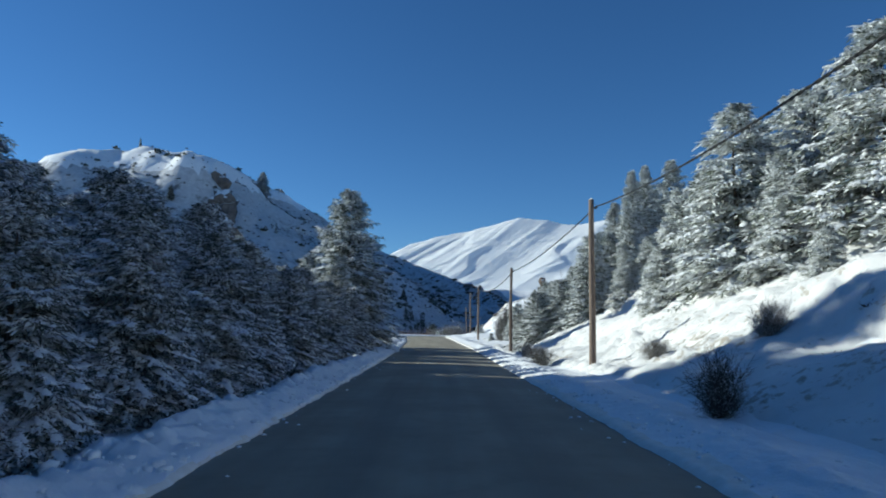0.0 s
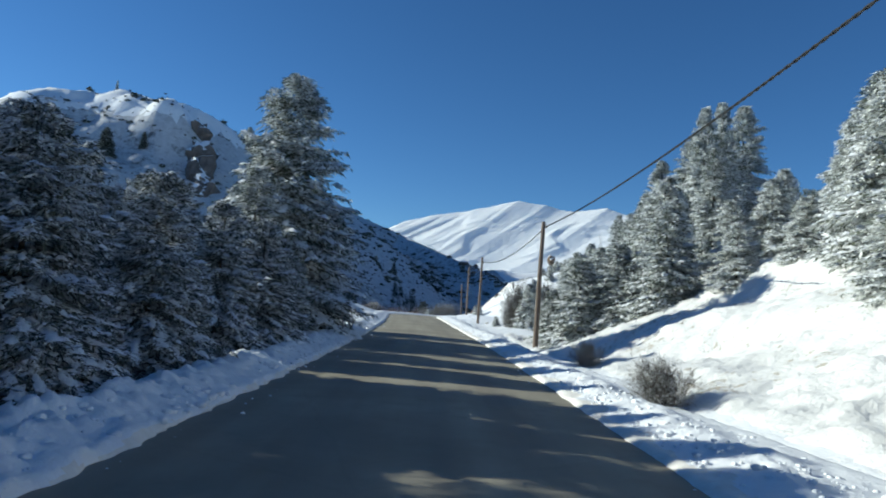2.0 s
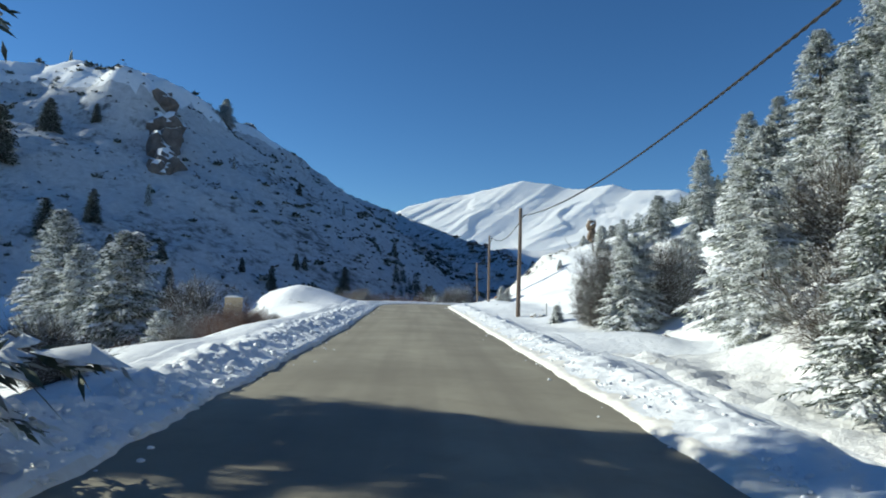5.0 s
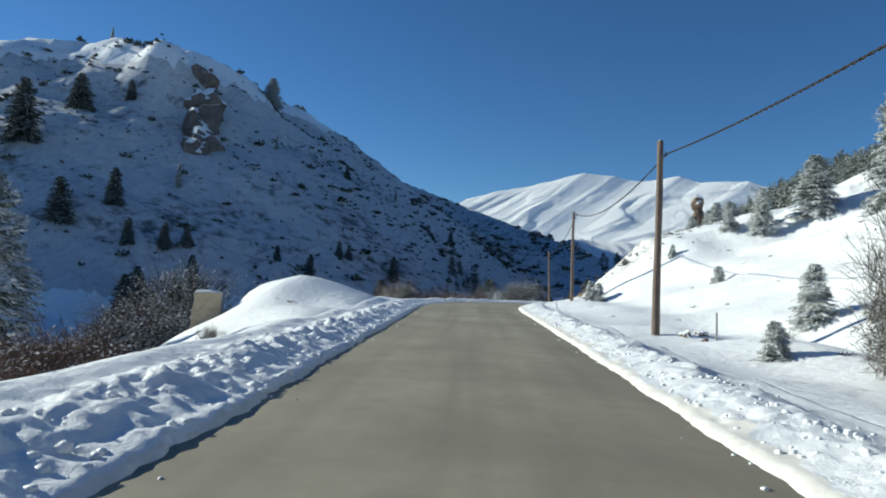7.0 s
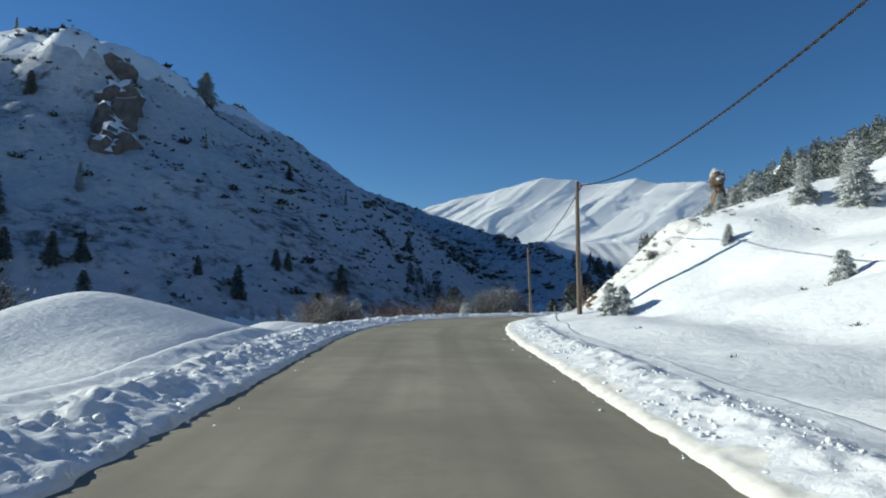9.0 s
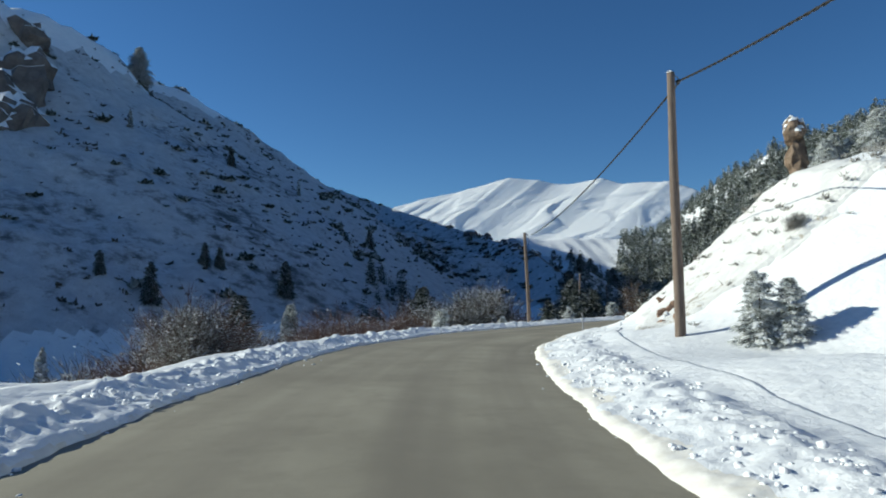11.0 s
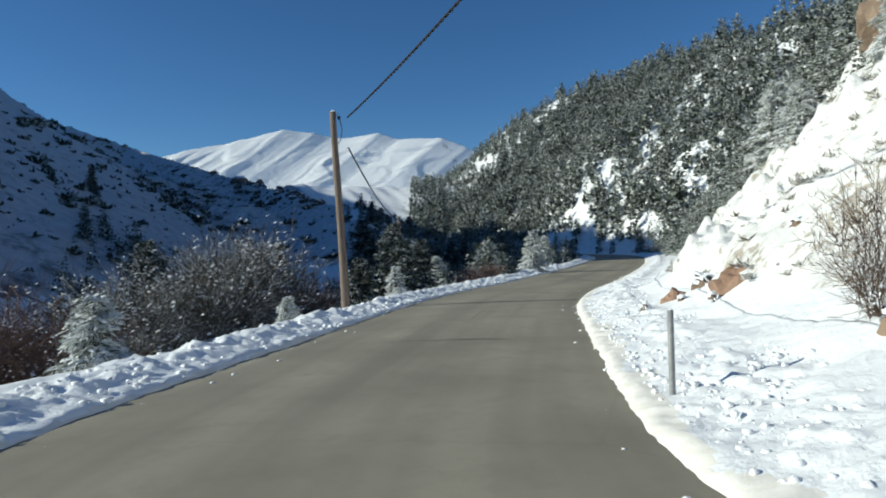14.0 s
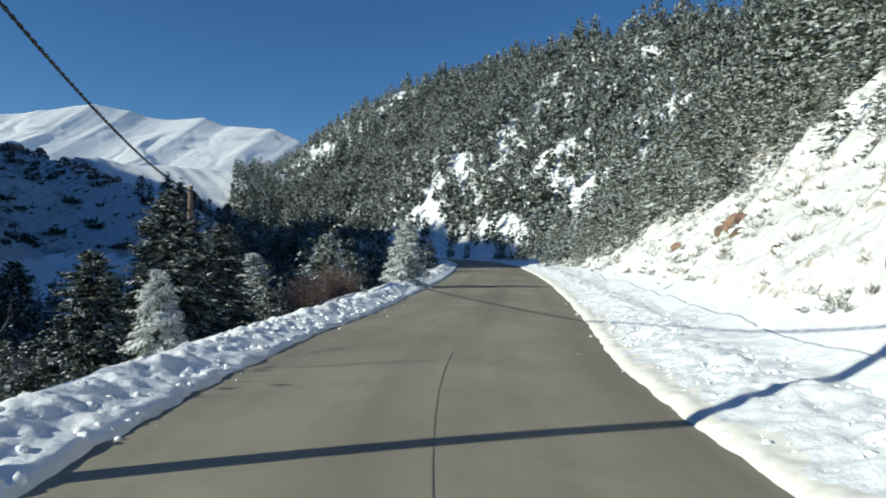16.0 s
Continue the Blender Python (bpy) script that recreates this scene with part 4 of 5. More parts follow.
# ---------------------------------------------------------------- shrubs
def shrub_arrays(seed, tall, radius, stems, frost, spread_foot=0.25):
    """Bare branching stems with finer twigs, and frost on their ends."""
    rng = np.random.RandomState(seed)
    b0, b1, wid, tips, ways = [], [], [], [], []
    for _ in range(stems):
        a, lean = rng.uniform(0, 6.283), rng.uniform(0.05, 1.0)
        foot = np.array([math.cos(a), math.sin(a), 0.0]) * rng.uniform(0, spread_foot) * radius
        end = np.array([math.cos(a) * lean * radius, math.sin(a) * lean * radius, tall * rng.uniform(0.6 if spread_foot < 0.5 else 0.25, 1.0) * (1 - 0.35 * lean ** 2)])
        prev, n = foot, 5
        for j in range(1, n + 1):
            p = foot + (end - foot) * j / n + rng.normal(0, 0.05 * radius, 3)
            b0.append(prev), b1.append(p), wid.append((0.013 if spread_foot < 0.5 else 0.009) * tall ** 0.5 * (1.15 - j / n))
            for _k in range(4):
                d = (p - prev) * rng.uniform(0.5, 1.3) + rng.normal(0, 0.16 * radius, 3)
                q = prev + (p - prev) * rng.uniform(0.2, 1)
                b0.append(q), b1.append(q + d), wid.append(0.0065)
                tips.append(q + d * 0.85), ways.append(d)
                for _m in range(3):
                    e = d * 0.5 + rng.normal(0, 0.09 * radius, 3)
                    b0.append(q + d * 0.6), b1.append(q + d * 0.6 + e), wid.append(0.005)
                    tips.append(q + d * 0.6 + e), ways.append(e)
            prev = p
    b0, b1, wid = np.array(b0), np.array(b1), np.array(wid)
    b1[:, 2] = np.maximum(b1[:, 2], 0.02)
    tips, ways = np.array(tips), np.array(ways)
    keep = rng.uniform(0, 1, len(tips)) < frost
    tips, ways = tips[keep], ways[keep] * 2
    tips[:, 2] = np.maximum(tips[:, 2], 0.05)
    return blades(b0, b1, wid, rng), puffs(tips, ways, rng.uniform(0.012, 0.034, len(tips)), rng)


def shrub(seed, tall, radius, stems, frost, mat):
    root = new("shrub")
    (v, f), (sv, sf) = shrub_arrays(seed, tall, radius, stems, frost, 0.8 if stems > 100 else 0.25)
    crown = tagged(quick_mesh("crown", v, f, mat, False, root), kind="stuff")
    tagged(quick_mesh("snow_load", sv, sf, FROST, True, crown), "white hoar frost on the twigs", kind="stuff")
    return tagged(root, "bare shrub", "shrub", "bare shrubs along the road")


SHRUB_KINDS = {"dense": (16, 3.5, 1.5, 260, 0.3, FROSTED_TWIGS), "bare": (15, 2.0, 1.2, 20, 0.3, TWIGS), "brown": (11, 2.0, 1.5, 84, 0.2, RED_TWIGS), "frosty": (12, 2.0, 1.4, 90, 0.34, FROSTED_TWIGS), "dark": (13, 2.0, 1.1, 70, 0.3, SCRUB)}
SHRUB_LABELS = {"dense": "tall rounded grey-brown bush with dense bare twigs", "bare": "thin bare shrub with a few frosty twigs on the snow slope", "brown": "bare red-brown thicket shrub rising from the snow", "frosty": "bare twiggy shrub with frost on its twigs", "dark": "dense dark leafless bush standing in snow"}
SHRUB_FIRST = {}


def set_shrub(kind, x, y, tall, wide=1.0, turn=0.0):
    seed, base_tall, radius, stems, frost, mat = SHRUB_KINDS[kind]
    k = tall / base_tall
    m = Matrix.LocRotScale((x, y, height(x, y) - 0.08), Euler((0, 0, radians(turn))), (k * wide, k * wide, k))
    if kind not in SHRUB_FIRST:
        SHRUB_FIRST[kind] = shrub(seed, base_tall, radius, stems, frost, mat)
        SHRUB_FIRST[kind].matrix_basis = m
        return tagged(SHRUB_FIRST[kind], SHRUB_LABELS[kind])
    return copy_of(SHRUB_FIRST[kind], m, SHRUB_LABELS[kind])


SHRUBS = [
    ("dark", 4.9, 10.2, 1.15, 0.9), ("frosty", 6.7, 19.3, 0.7, 1.2), ("frosty", 4.5, 29.7, 0.9, 1.2), ("frosty", 4.9, 38.0, 0.8, 1.0), ("frosty", 8.4, 15.5, 1.0, 0.8),
    
    ("frosty", 7.6, 56.0, 2.0, 1.1), 
    ("frosty", 7.4, 81.6, 0.6, 1.2), ("dense", 6.9, 73.6, 3.5, 0.85), ("frosty", 9.6, 73.0, 3.2, 0.8), ("brown", -8.0, 68.6, 1.0, 1.7), ("frosty", -9.5, 66.3, 0.9, 1.2), ("brown", -8.6, 71.6, 1.0, 1.8), ("frosty", -24.7, 110.2, 6.0, 1.0), ("frosty", 13.8, 66.0, 3.4, 1.2), ("frosty", 15.5, 74.0, 2.4, 1.3), 
    ("brown", -10.6, 74.0, 1.4, 1.8), ("brown", -12.2, 76.6, 1.5, 1.8), ("brown", -14.0, 80.5, 1.6, 2.0), ("brown", -15.5, 84.5, 1.6, 2.0), ("brown", -9.9, 70.5, 1.0, 1.6), ("brown", -18.8, 88.2, 2.2, 1.8), ("brown", -16.8, 79.0, 2.0, 1.8), ("frosty", -21.5, 101.0, 3.2, 1.5),
    ("brown", -12.6, 69.0, 1.2, 1.8), ("frosty", -6.9, 54.2, 1.1, 1.2), ("frosty", -9.6, 80.5, 0.7, 0.9), ("frosty", -20.5, 94.0, 2.8, 1.4), ("brown", -22.0, 97.5, 2.8, 1.4), ("frosty", -24.0, 108.0, 3.6, 1.5), ("frosty", -29.0, 112.0, 4.0, 1.5), ("frosty", -20.0, 112.0, 3.4, 1.5), ("brown", -16.0, 106.0, 2.6, 1.5),
    ("frosty", -9.4, 117.6, 1.9, 1.2), ("frosty", -15.2, 130.5, 4.6, 1.2), ("frosty", -13.0, 133.0, 3.6, 1.2), ("frosty", -8.6, 134.0, 2.8, 1.3), ("brown", -6.8, 130.0, 2.2, 1.4), ("frosty", -10.5, 127.0, 2.4, 1.4), ("brown", -12.8, 122.0, 2.4, 1.4), ("brown", -9.6, 119.0, 2.0, 1.4), ("frosty", -16.0, 124.0, 3.2, 1.4),
    ("brown", -5.6, 134.8, 2.4, 1.3), ("frosty", 1.0, 147.6, 4.4, 1.0), ("frosty", 2.6, 150.0, 4.6, 1.0), ("frosty", -1.6, 145.5, 3.8, 1.1), ("brown", -3.4, 138.4, 2.4, 1.3), ("dark", 0.6, 152.0, 4.6, 1.2), ("dark", -5.0, 147.5, 3.8, 1.3), ("brown", 4.6, 148.6, 2.0, 1.2),
    ("frosty", -20.0, 140.0, 3.0, 1.3), ("frosty", -12.0, 142.0, 3.4, 1.3), ("brown", 16.4, 160.0, 1.2, 1.3), ("brown", 18.8, 162.8, 1.2, 1.3), ("frosty", 5.4, 154.2, 2.4, 1.1), ("dark", 7.8, 161.0, 2.4, 1.3), ("dark", 12.6, 164.5, 2.2, 1.3), ("frosty", 3.8, 158.0, 2.6, 1.2),
    ("bare", 7.3, 126.5, 1.45, 0.85), 
    
    ("frosty", 9.0, 116.0, 0.5, 1.2),
]
for n, (kind, x, y, tall, wide) in enumerate(SHRUBS):
    set_shrub(kind, x, y, tall, wide, n * 67.0)


# ---------------------------------------------------------------- woods and scrub too many to count
def strewn(pieces, places, rng):
    """Copies of the pieces (vertices, faces) at x, y, z, size rows, joined."""
    vs, fs, at = [], [], 0
    for x, y, z, size in places:
        v, f = pieces[rng.randint(len(pieces))]
        a = rng.uniform(0, 6.283)
        ca, sa, w = math.cos(a) * size, math.sin(a) * size, rng.uniform(0.85, 1.2)
        q = np.c_[(v[:, 0] * ca - v[:, 1] * sa) * w + x, (v[:, 0] * sa + v[:, 1] * ca) * w + y, v[:, 2] * size + z]
        vs.append(q), fs.append(f + at)
        at += len(v)
    return np.vstack(vs), np.vstack(fs)


def woods(name, label, places, branches, nodes, seed, snow, wide=2.0, mat=None, radius=1.75):
    rng = np.random.RandomState(seed)
    made = [fir_arrays(seed + k, 6.0, radius, branches, nodes, snow, 0.7, 0.03, wide) for k in range(4)]
    rng2 = np.random.RandomState(seed)
    v, f = strewn([m[0] for m in made], places, rng)
    tagged(quick_mesh(name, v, f, mat or WOOD_NEEDLES), label, "woods", kind="stuff")
    v, f = strewn([m[1] for m in made], places, rng2)
    tagged(quick_mesh(name + "_snow", v, f, FROST, True), "snow lying on the trees of the wooded hillside", "snow", kind="stuff")


rng = np.random.RandomState(40)
spots = []
cand = np.c_[rng.uniform(8, 125, 26000), rng.uniform(112, 385, 26000)]
idx, lat = lateral(cand[:, 0], cand[:, 1])
zz = land(cand[:, 0], cand[:, 1])
crest_y = [p[1] for p in RIGHT_CREST]
crest_x = [p[0] for p in RIGHT_CREST]
thin = waves(cand[:, 0], cand[:, 1], 22, 41)
grid_taken = set()
for (x, y), la, z, th in zip(cand, lat, zz, thin):
    lim = np.interp(y, crest_y, crest_x) + 3
    near_slope = np.interp(y, [112, 127, 129, 140, 150, 160, 168, 176, 400], [99, 99, 11.5, 9.8, 9.2, 7.8, 6.2, 4.8, 4.8])
    if la < near_slope or x > lim:
        continue
    if y > 285 and rng.uniform() < 0.55 + 0.3 * (th < 0.3):
        continue
    if th < -0.95 and y > 285 or (y > 215 and x < 0.6 + (y - 121) * 0.31):
        continue
    step = 1.55 if y < 200 else 1.95
    cell = (int(x / step), int(y / step))
    if cell in grid_taken:
        continue
    grid_taken.add(cell)
    size = rng.uniform(0.5, 1.1) * (0.75 if y > 290 else 1.0) * np.interp(la - near_slope, [0, 5], [0.42, 1.0]) * np.interp(y, [128, 136, 146], [0.35, 0.65, 1.0])
    spots.append((x, y, z - 0.15, size))
near_spots = [p for p in spots if math.hypot(p[0] - 10, p[1] - 138) < 75]
far_spots = [p for p in spots if math.hypot(p[0] - 10, p[1] - 138) >= 75]
woods("wooded_slope", "snowy fir wood covering the steep sunlit hillside", near_spots, 100, 4, 60, 0.3, 1.35, None, 2.35)
woods("far_wooded_slope", "distant snowy fir wood on the upper hillside", far_spots, 62, 2, 70, 0.3, 3.0, None, 2.9)

# the dark wood in the shade below the far bend
spots = []
cand = np.c_[rng.uniform(6, 62, 2600), rng.uniform(170, 285, 2600)]
idx, lat = lateral(cand[:, 0], cand[:, 1])
zz = land(cand[:, 0], cand[:, 1])
grid_taken = set()
for (x, y), la, z in zip(cand, lat, zz):
    cell = (int(x / 2.4), int(y / 2.4))
    if -34 < la < -4.8 and x > 6.6 + (y - 137) * 0.173 and cell not in grid_taken and math.hypot(x - 14.3, y - 168.4) > 3:
        grid_taken.add(cell)
        spots.append((x, y, z - 0.2, rng.uniform(0.55, 1.0) * np.interp(la, [-30, -10, -4.8], [1.1, 0.85, 0.45]) * min(1.0, 0.3 + (x - 6.6 - (y - 137) * 0.173) / 12)))
woods("valley_wood", "dark fir wood in the shade beside the far road", spots, 44, 4, 90, 0.22, 2.9, SHADE_DARK_NEEDLES, 2.2)

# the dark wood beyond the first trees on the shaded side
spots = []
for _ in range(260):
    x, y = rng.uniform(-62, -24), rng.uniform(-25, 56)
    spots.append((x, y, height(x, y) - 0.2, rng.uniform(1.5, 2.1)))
woods("shaded_wood", "dense dark fir wood behind the roadside trees", spots, 40, 3, 80, 0.4, 2.0, SHADE_DARK_NEEDLES)


def tuft(seed, n=10, slim=1.0):
    r = np.random.RandomState(seed)
    d = r.normal(0, 1, (n, 3))
    d[:, 2] = np.abs(d[:, 2]) * 0.8 + 0.15
    d /= np.linalg.norm(d, axis=1)[:, None]
    foot = r.normal(0, 0.25, (n, 3)) * np.array([1, 1, 0])
    return blades(foot, foot + d * r.uniform(0.4, 1.0, (n, 1)), r.uniform(0.10, 0.2, n) * slim, r)


spots, bushes = [], []
cand = np.c_[rng.uniform(-125, 34, 42000), rng.uniform(125, 405, 42000)]
zz = land(cand[:, 0], cand[:, 1])
clump = clumps(cand[:, 0], cand[:, 1], 9.0, 44)
_, side = lateral(cand[:, 0], cand[:, 1])
for (x, y), z, c, la in zip(cand, zz, clump, side):
    if z < 0 or la > -14:
        continue
    brow = np.interp(x, [-60, -20, 20], [0.0, 0.5, 1.0]) * np.interp(y, [185, 215], [0.0, 1.0])
    if rng.uniform() < 0.05 + 0.2 * (c > 0.66) + 0.12 * brow:
        spots.append((x, y, z - 0.1, rng.uniform(0.25, 0.9) ** 1.8 + 0.12))
    if rng.uniform() < 0.06 * (c > 0.74) + 0.006 + 0.03 * brow:
        bushes.append((x, y, z - 0.25, rng.uniform(0.7, 1.9)))
v, f = strewn([tuft(k) for k in range(6)], spots, rng)
tagged(quick_mesh("hillside_scrub", v, f, SCRUB), "low dark scrub dotting the shaded snowy hillside", "scrub", kind="stuff")
v, f = strewn([tuft(k + 60, 44) for k in range(5)], bushes, rng)
tagged(quick_mesh("hillside_bushes", v, f, SHADE_DARK_NEEDLES), "rounded dark bushes scattered over the shaded hillside", "bushes", kind="stuff")

# the dark thicket below the bend
spots = []
cand = np.c_[rng.uniform(-12, 22, 560), rng.uniform(142, 215, 560)]
idx, lat = lateral(cand[:, 0], cand[:, 1])
zz = land(cand[:, 0], cand[:, 1])
grid_taken = set()
for (x, y), la, z in zip(cand, lat, zz):
    cell = (int(x / 2.6), int(y / 2.6))
    if la > -9 or cell in grid_taken or math.hypot(x + 2, y - 158) < 7 or math.hypot(x - 14.3, y - 168.4) < 2:
        continue
    grid_taken.add(cell)
    spots.append((x, y, z - 0.2, rng.uniform(0.3, 0.75) * np.interp(la, [-30, -9], [1.0, 0.6])))
woods("thicket", "dark shaded thicket of small firs below the road", spots, 44, 4, 95, 0.1, 2.6, SHADE_DARK_NEEDLES, 2.3)


spots = []
cand = np.c_[rng.uniform(4, 60, 14000), rng.uniform(5, 190, 14000)]
idx, lat = lateral(cand[:, 0], cand[:, 1])
zz = land(cand[:, 0], cand[:, 1])
clump = waves(cand[:, 0], cand[:, 1], 8, 45)
for (x, y), la, z, c in zip(cand, lat, zz, clump):
    lo = 6.5
    if lo < la < 24 and rng.uniform() < 0.06 + 0.22 * (c > 0.4) * (y < 60 or y > 128) + 0.1 * (c > 0.6):
        spots.append((x, y, z - 0.04, rng.uniform(0.06, 0.26)))
v, f = strewn([tuft(k + 20, 24, 0.4) for k in range(6)], spots, rng)
tagged(quick_mesh("slope_tufts", v, f, TWIGS), "dry brown grass tufts poking through the snowy slope", "grass", kind="stuff")


spots = []
cand = np.c_[rng.uniform(4, 52, 42000), rng.uniform(114, 186, 42000)]
idx, lat = lateral(cand[:, 0], cand[:, 1])
zz = land(cand[:, 0], cand[:, 1])
clump = clumps(cand[:, 0], cand[:, 1], 2.2, 61) + 0.6 * clumps(cand[:, 0], cand[:, 1], 7.0, 62)
for (x, y), la, z, c in zip(cand, lat, zz, clump):
    more = np.interp(la, [5.5, 8, 11, 19], [0.1, 0.6, 1.0, 0.5]) * np.interp(y, [122, 136], [0.12, 1.0])
    if 5.5 < la < 19 and rng.uniform() < more * np.clip((c - 0.4) * 2.4, 0.08, 1):
        spots.append((x, y, z + 0.06, rng.uniform(0.1, 0.34)))
v, f = strewn([tuft(k + 40, 26, 0.34) for k in range(6)], spots, rng)
tagged(quick_mesh("frosted_grass", v, f, PALE_GRASS), "frosted tufts of dead grass on the rough slope", "grass", kind="stuff")


# ---------------------------------------------------------------- rocks
def rock_mesh(seed, size, rough=0.35, level=3):
    bm = bmesh.new()
    bmesh.ops.create_icosphere(bm, subdivisions=level, radius=1.0)
    off = Vector((seed * 3.1, seed * 1.7, seed * 5.3))
    for v in bm.verts:
        n = noise.fractal(v.co * 1.3 + off, 0.9, 2.1, 5)
        c = noise.cell(v.co * 1.6 + off)
        v.co *= 1 + rough * n + 0.18 * (c - 0.5)
        v.co = Vector((v.co.x * size[0], v.co.y * size[1], v.co.z * size[2]))
    return bm


def snow_cap(bm_source, lift=0.05, steep=0.55):
    """The upward faces of a rock, lifted and closed as a lid of snow."""
    bm = bm_source.copy()
    bm.normal_update()
    bmesh.ops.delete(bm, geom=[f for f in bm.faces if f.normal.z < steep], context="FACES")
    for v in bm.verts:
        v.co.z += lift
    ret = bmesh.ops.extrude_face_region(bm, geom=bm.faces[:])
    for g in ret["geom"]:
        if isinstance(g, bmesh.types.BMVert):
            g.co.z += lift
    return bm


def boulder(name, x, y, z, size, seed, mat, label, turn=0.0, capped=True, rough=0.35):
    root = new(name)
    root.matrix_basis = pose(x, y, z, 0, 0, turn)
    bm = rock_mesh(seed, size, rough)
    if capped:
        cap = snow_cap(bm, 0.04)
        part("snow_cap", cap, FROST, root, "thin cap of white snow")
    part("stone", bm, mat, root)
    return tagged(root, label, "rock", "rocks on the snowy slopes")


# the balanced pillar above the bend
pillar = new("rock_pillar")
base_z = height(20.3, 135.9)
pillar.location = (20.3, 135.9, base_z - 0.4)
for seed, size, at in ((1, (0.95, 0.9, 1.7), (0.1, 0, 1.0)), (2, (0.62, 0.62, 1.3), (0.0, 0.05, 3.0)), (3, (0.72, 0.7, 0.8), (-0.15, 0, 4.6))):
    bm = rock_mesh(seed, size, 0.3)
    bmesh.ops.translate(bm, verts=bm.verts, vec=at)
    if seed == 3:
        cap = snow_cap(bm, 0.07, 0.4)
        part("snow_cap", cap, FROST, pillar, "white cap of snow")
    part("block", bm, ROCK, pillar)
tagged(pillar, "tall brown rock pillar with a snow cap on the slope", "rock")

for n, (x, y, size, mat) in enumerate([
    (6.0, 118.4, (0.62, 0.42, 0.5), RED_EARTH), (6.45, 118.95, (0.5, 0.34, 0.44), RED_EARTH), (5.7, 117.8, (0.32, 0.26, 0.26), ROCK), (5.2, 116.7, (0.30, 0.25, 0.28), RED_EARTH), (5.7, 116.4, (0.34, 0.25, 0.3), RED_EARTH), (6.9, 121.4, (0.45, 0.3, 0.4), RED_EARTH), (7.4, 120.8, (0.35, 0.3, 0.3), RED_EARTH),
    (10.4, 131.9, (0.6, 0.42, 0.5), RED_EARTH), (10.9, 132.3, (0.42, 0.3, 0.4), RED_EARTH), (9.9, 131.9, (0.2, 0.16, 0.26), ROCK), (11.6, 131.4, (0.3, 0.25, 0.25), ROCK), (10.65, 133.9, (0.46, 0.4, 0.46), RED_EARTH), (11.1, 133.5, (0.42, 0.36, 0.4), ROCK), (9.75, 133.8, (0.2, 0.16, 0.18), ROCK), (10.3, 133.3, (0.18, 0.15, 0.18), ROCK), (7.0, 126.0, (0.42, 0.3, 0.34), ROCK), (5.3, 84.2, (0.35, 0.3, 0.3), ROCK), (5.9, 84.7, (0.3, 0.3, 0.22), ROCK),
    (5.4, 82.4, (0.2, 0.14, 0.22), RED_EARTH), (25.4, 148.6, (0.9, 0.7, 0.6), RED_EARTH), (26.2, 149.4, (0.7, 0.5, 0.5), ROCK), (24.6, 148.0, (0.5, 0.4, 0.4), ROCK), (21.5, 145.2, (0.35, 0.3, 0.3), ROCK), (28.4, 153.0, (0.5, 0.4, 0.4), RED_EARTH),
    (8.9, 126.6, (0.3, 0.2, 0.22), ROCK), (12.0, 128.0, (0.35, 0.25, 0.25), ROCK), (13.6, 130.4, (0.4, 0.25, 0.3), RED_EARTH), (10.4, 123.0, (0.3, 0.2, 0.2), ROCK), (12.6, 72.4, (0.5, 0.4, 0.35), ROCK), (14.6, 74.6, (0.45, 0.35, 0.3), ROCK),
]):
    size = tuple(0.75 * c for c in size)
    boulder("boulder", x, y, height(x, y) - size[2] * 0.35, size, n + 10, mat, "reddish rock breaking through the snowy roadside slope" if mat is RED_EARTH else "grey-brown rock lying in the roadside snow", n * 41, capped=mat is ROCK)

# crags of the shaded hill
CRAGS = [(-66, 199, (4.2, 3.8, 6.0), 31), (-69.5, 206, (5.2, 4.6, 7.0), 32), (-73, 213, (5.0, 4.4, 5.6), 33), (-76, 219, (4.4, 3.8, 4.0), 37), (-70, 396, (2.6, 2.6, 3.2), 36), (-91, 261, (2.2, 2.2, 1.6), 38), (-72, 284, (2.0, 2.0, 1.4), 39),
         (17, 316, (2.0, 2.0, 1.6), 41), (20.5, 298, (1.8, 1.6, 1.6), 42), (23, 284, (1.7, 1.6, 1.4), 43), (25.5, 270, (1.6, 1.4, 1.3), 44), (12, 322, (2.2, 2, 1.6), 45), (22, 290, (1.2, 1.2, 1.3), 46), (29, 262, (1.2, 1.0, 1.1), 47)]
for x, y, size, seed in CRAGS:
    boulder("crag", x, y, height(x, y) + size[2] * (-0.5 if x < -72.5 and y < 222 else -0.2 if size[2] > 4 else -0.15), size, seed, DARK_ROCK, "dark rock crag jutting from the snowy hillside", seed * 37, True, 0.5)


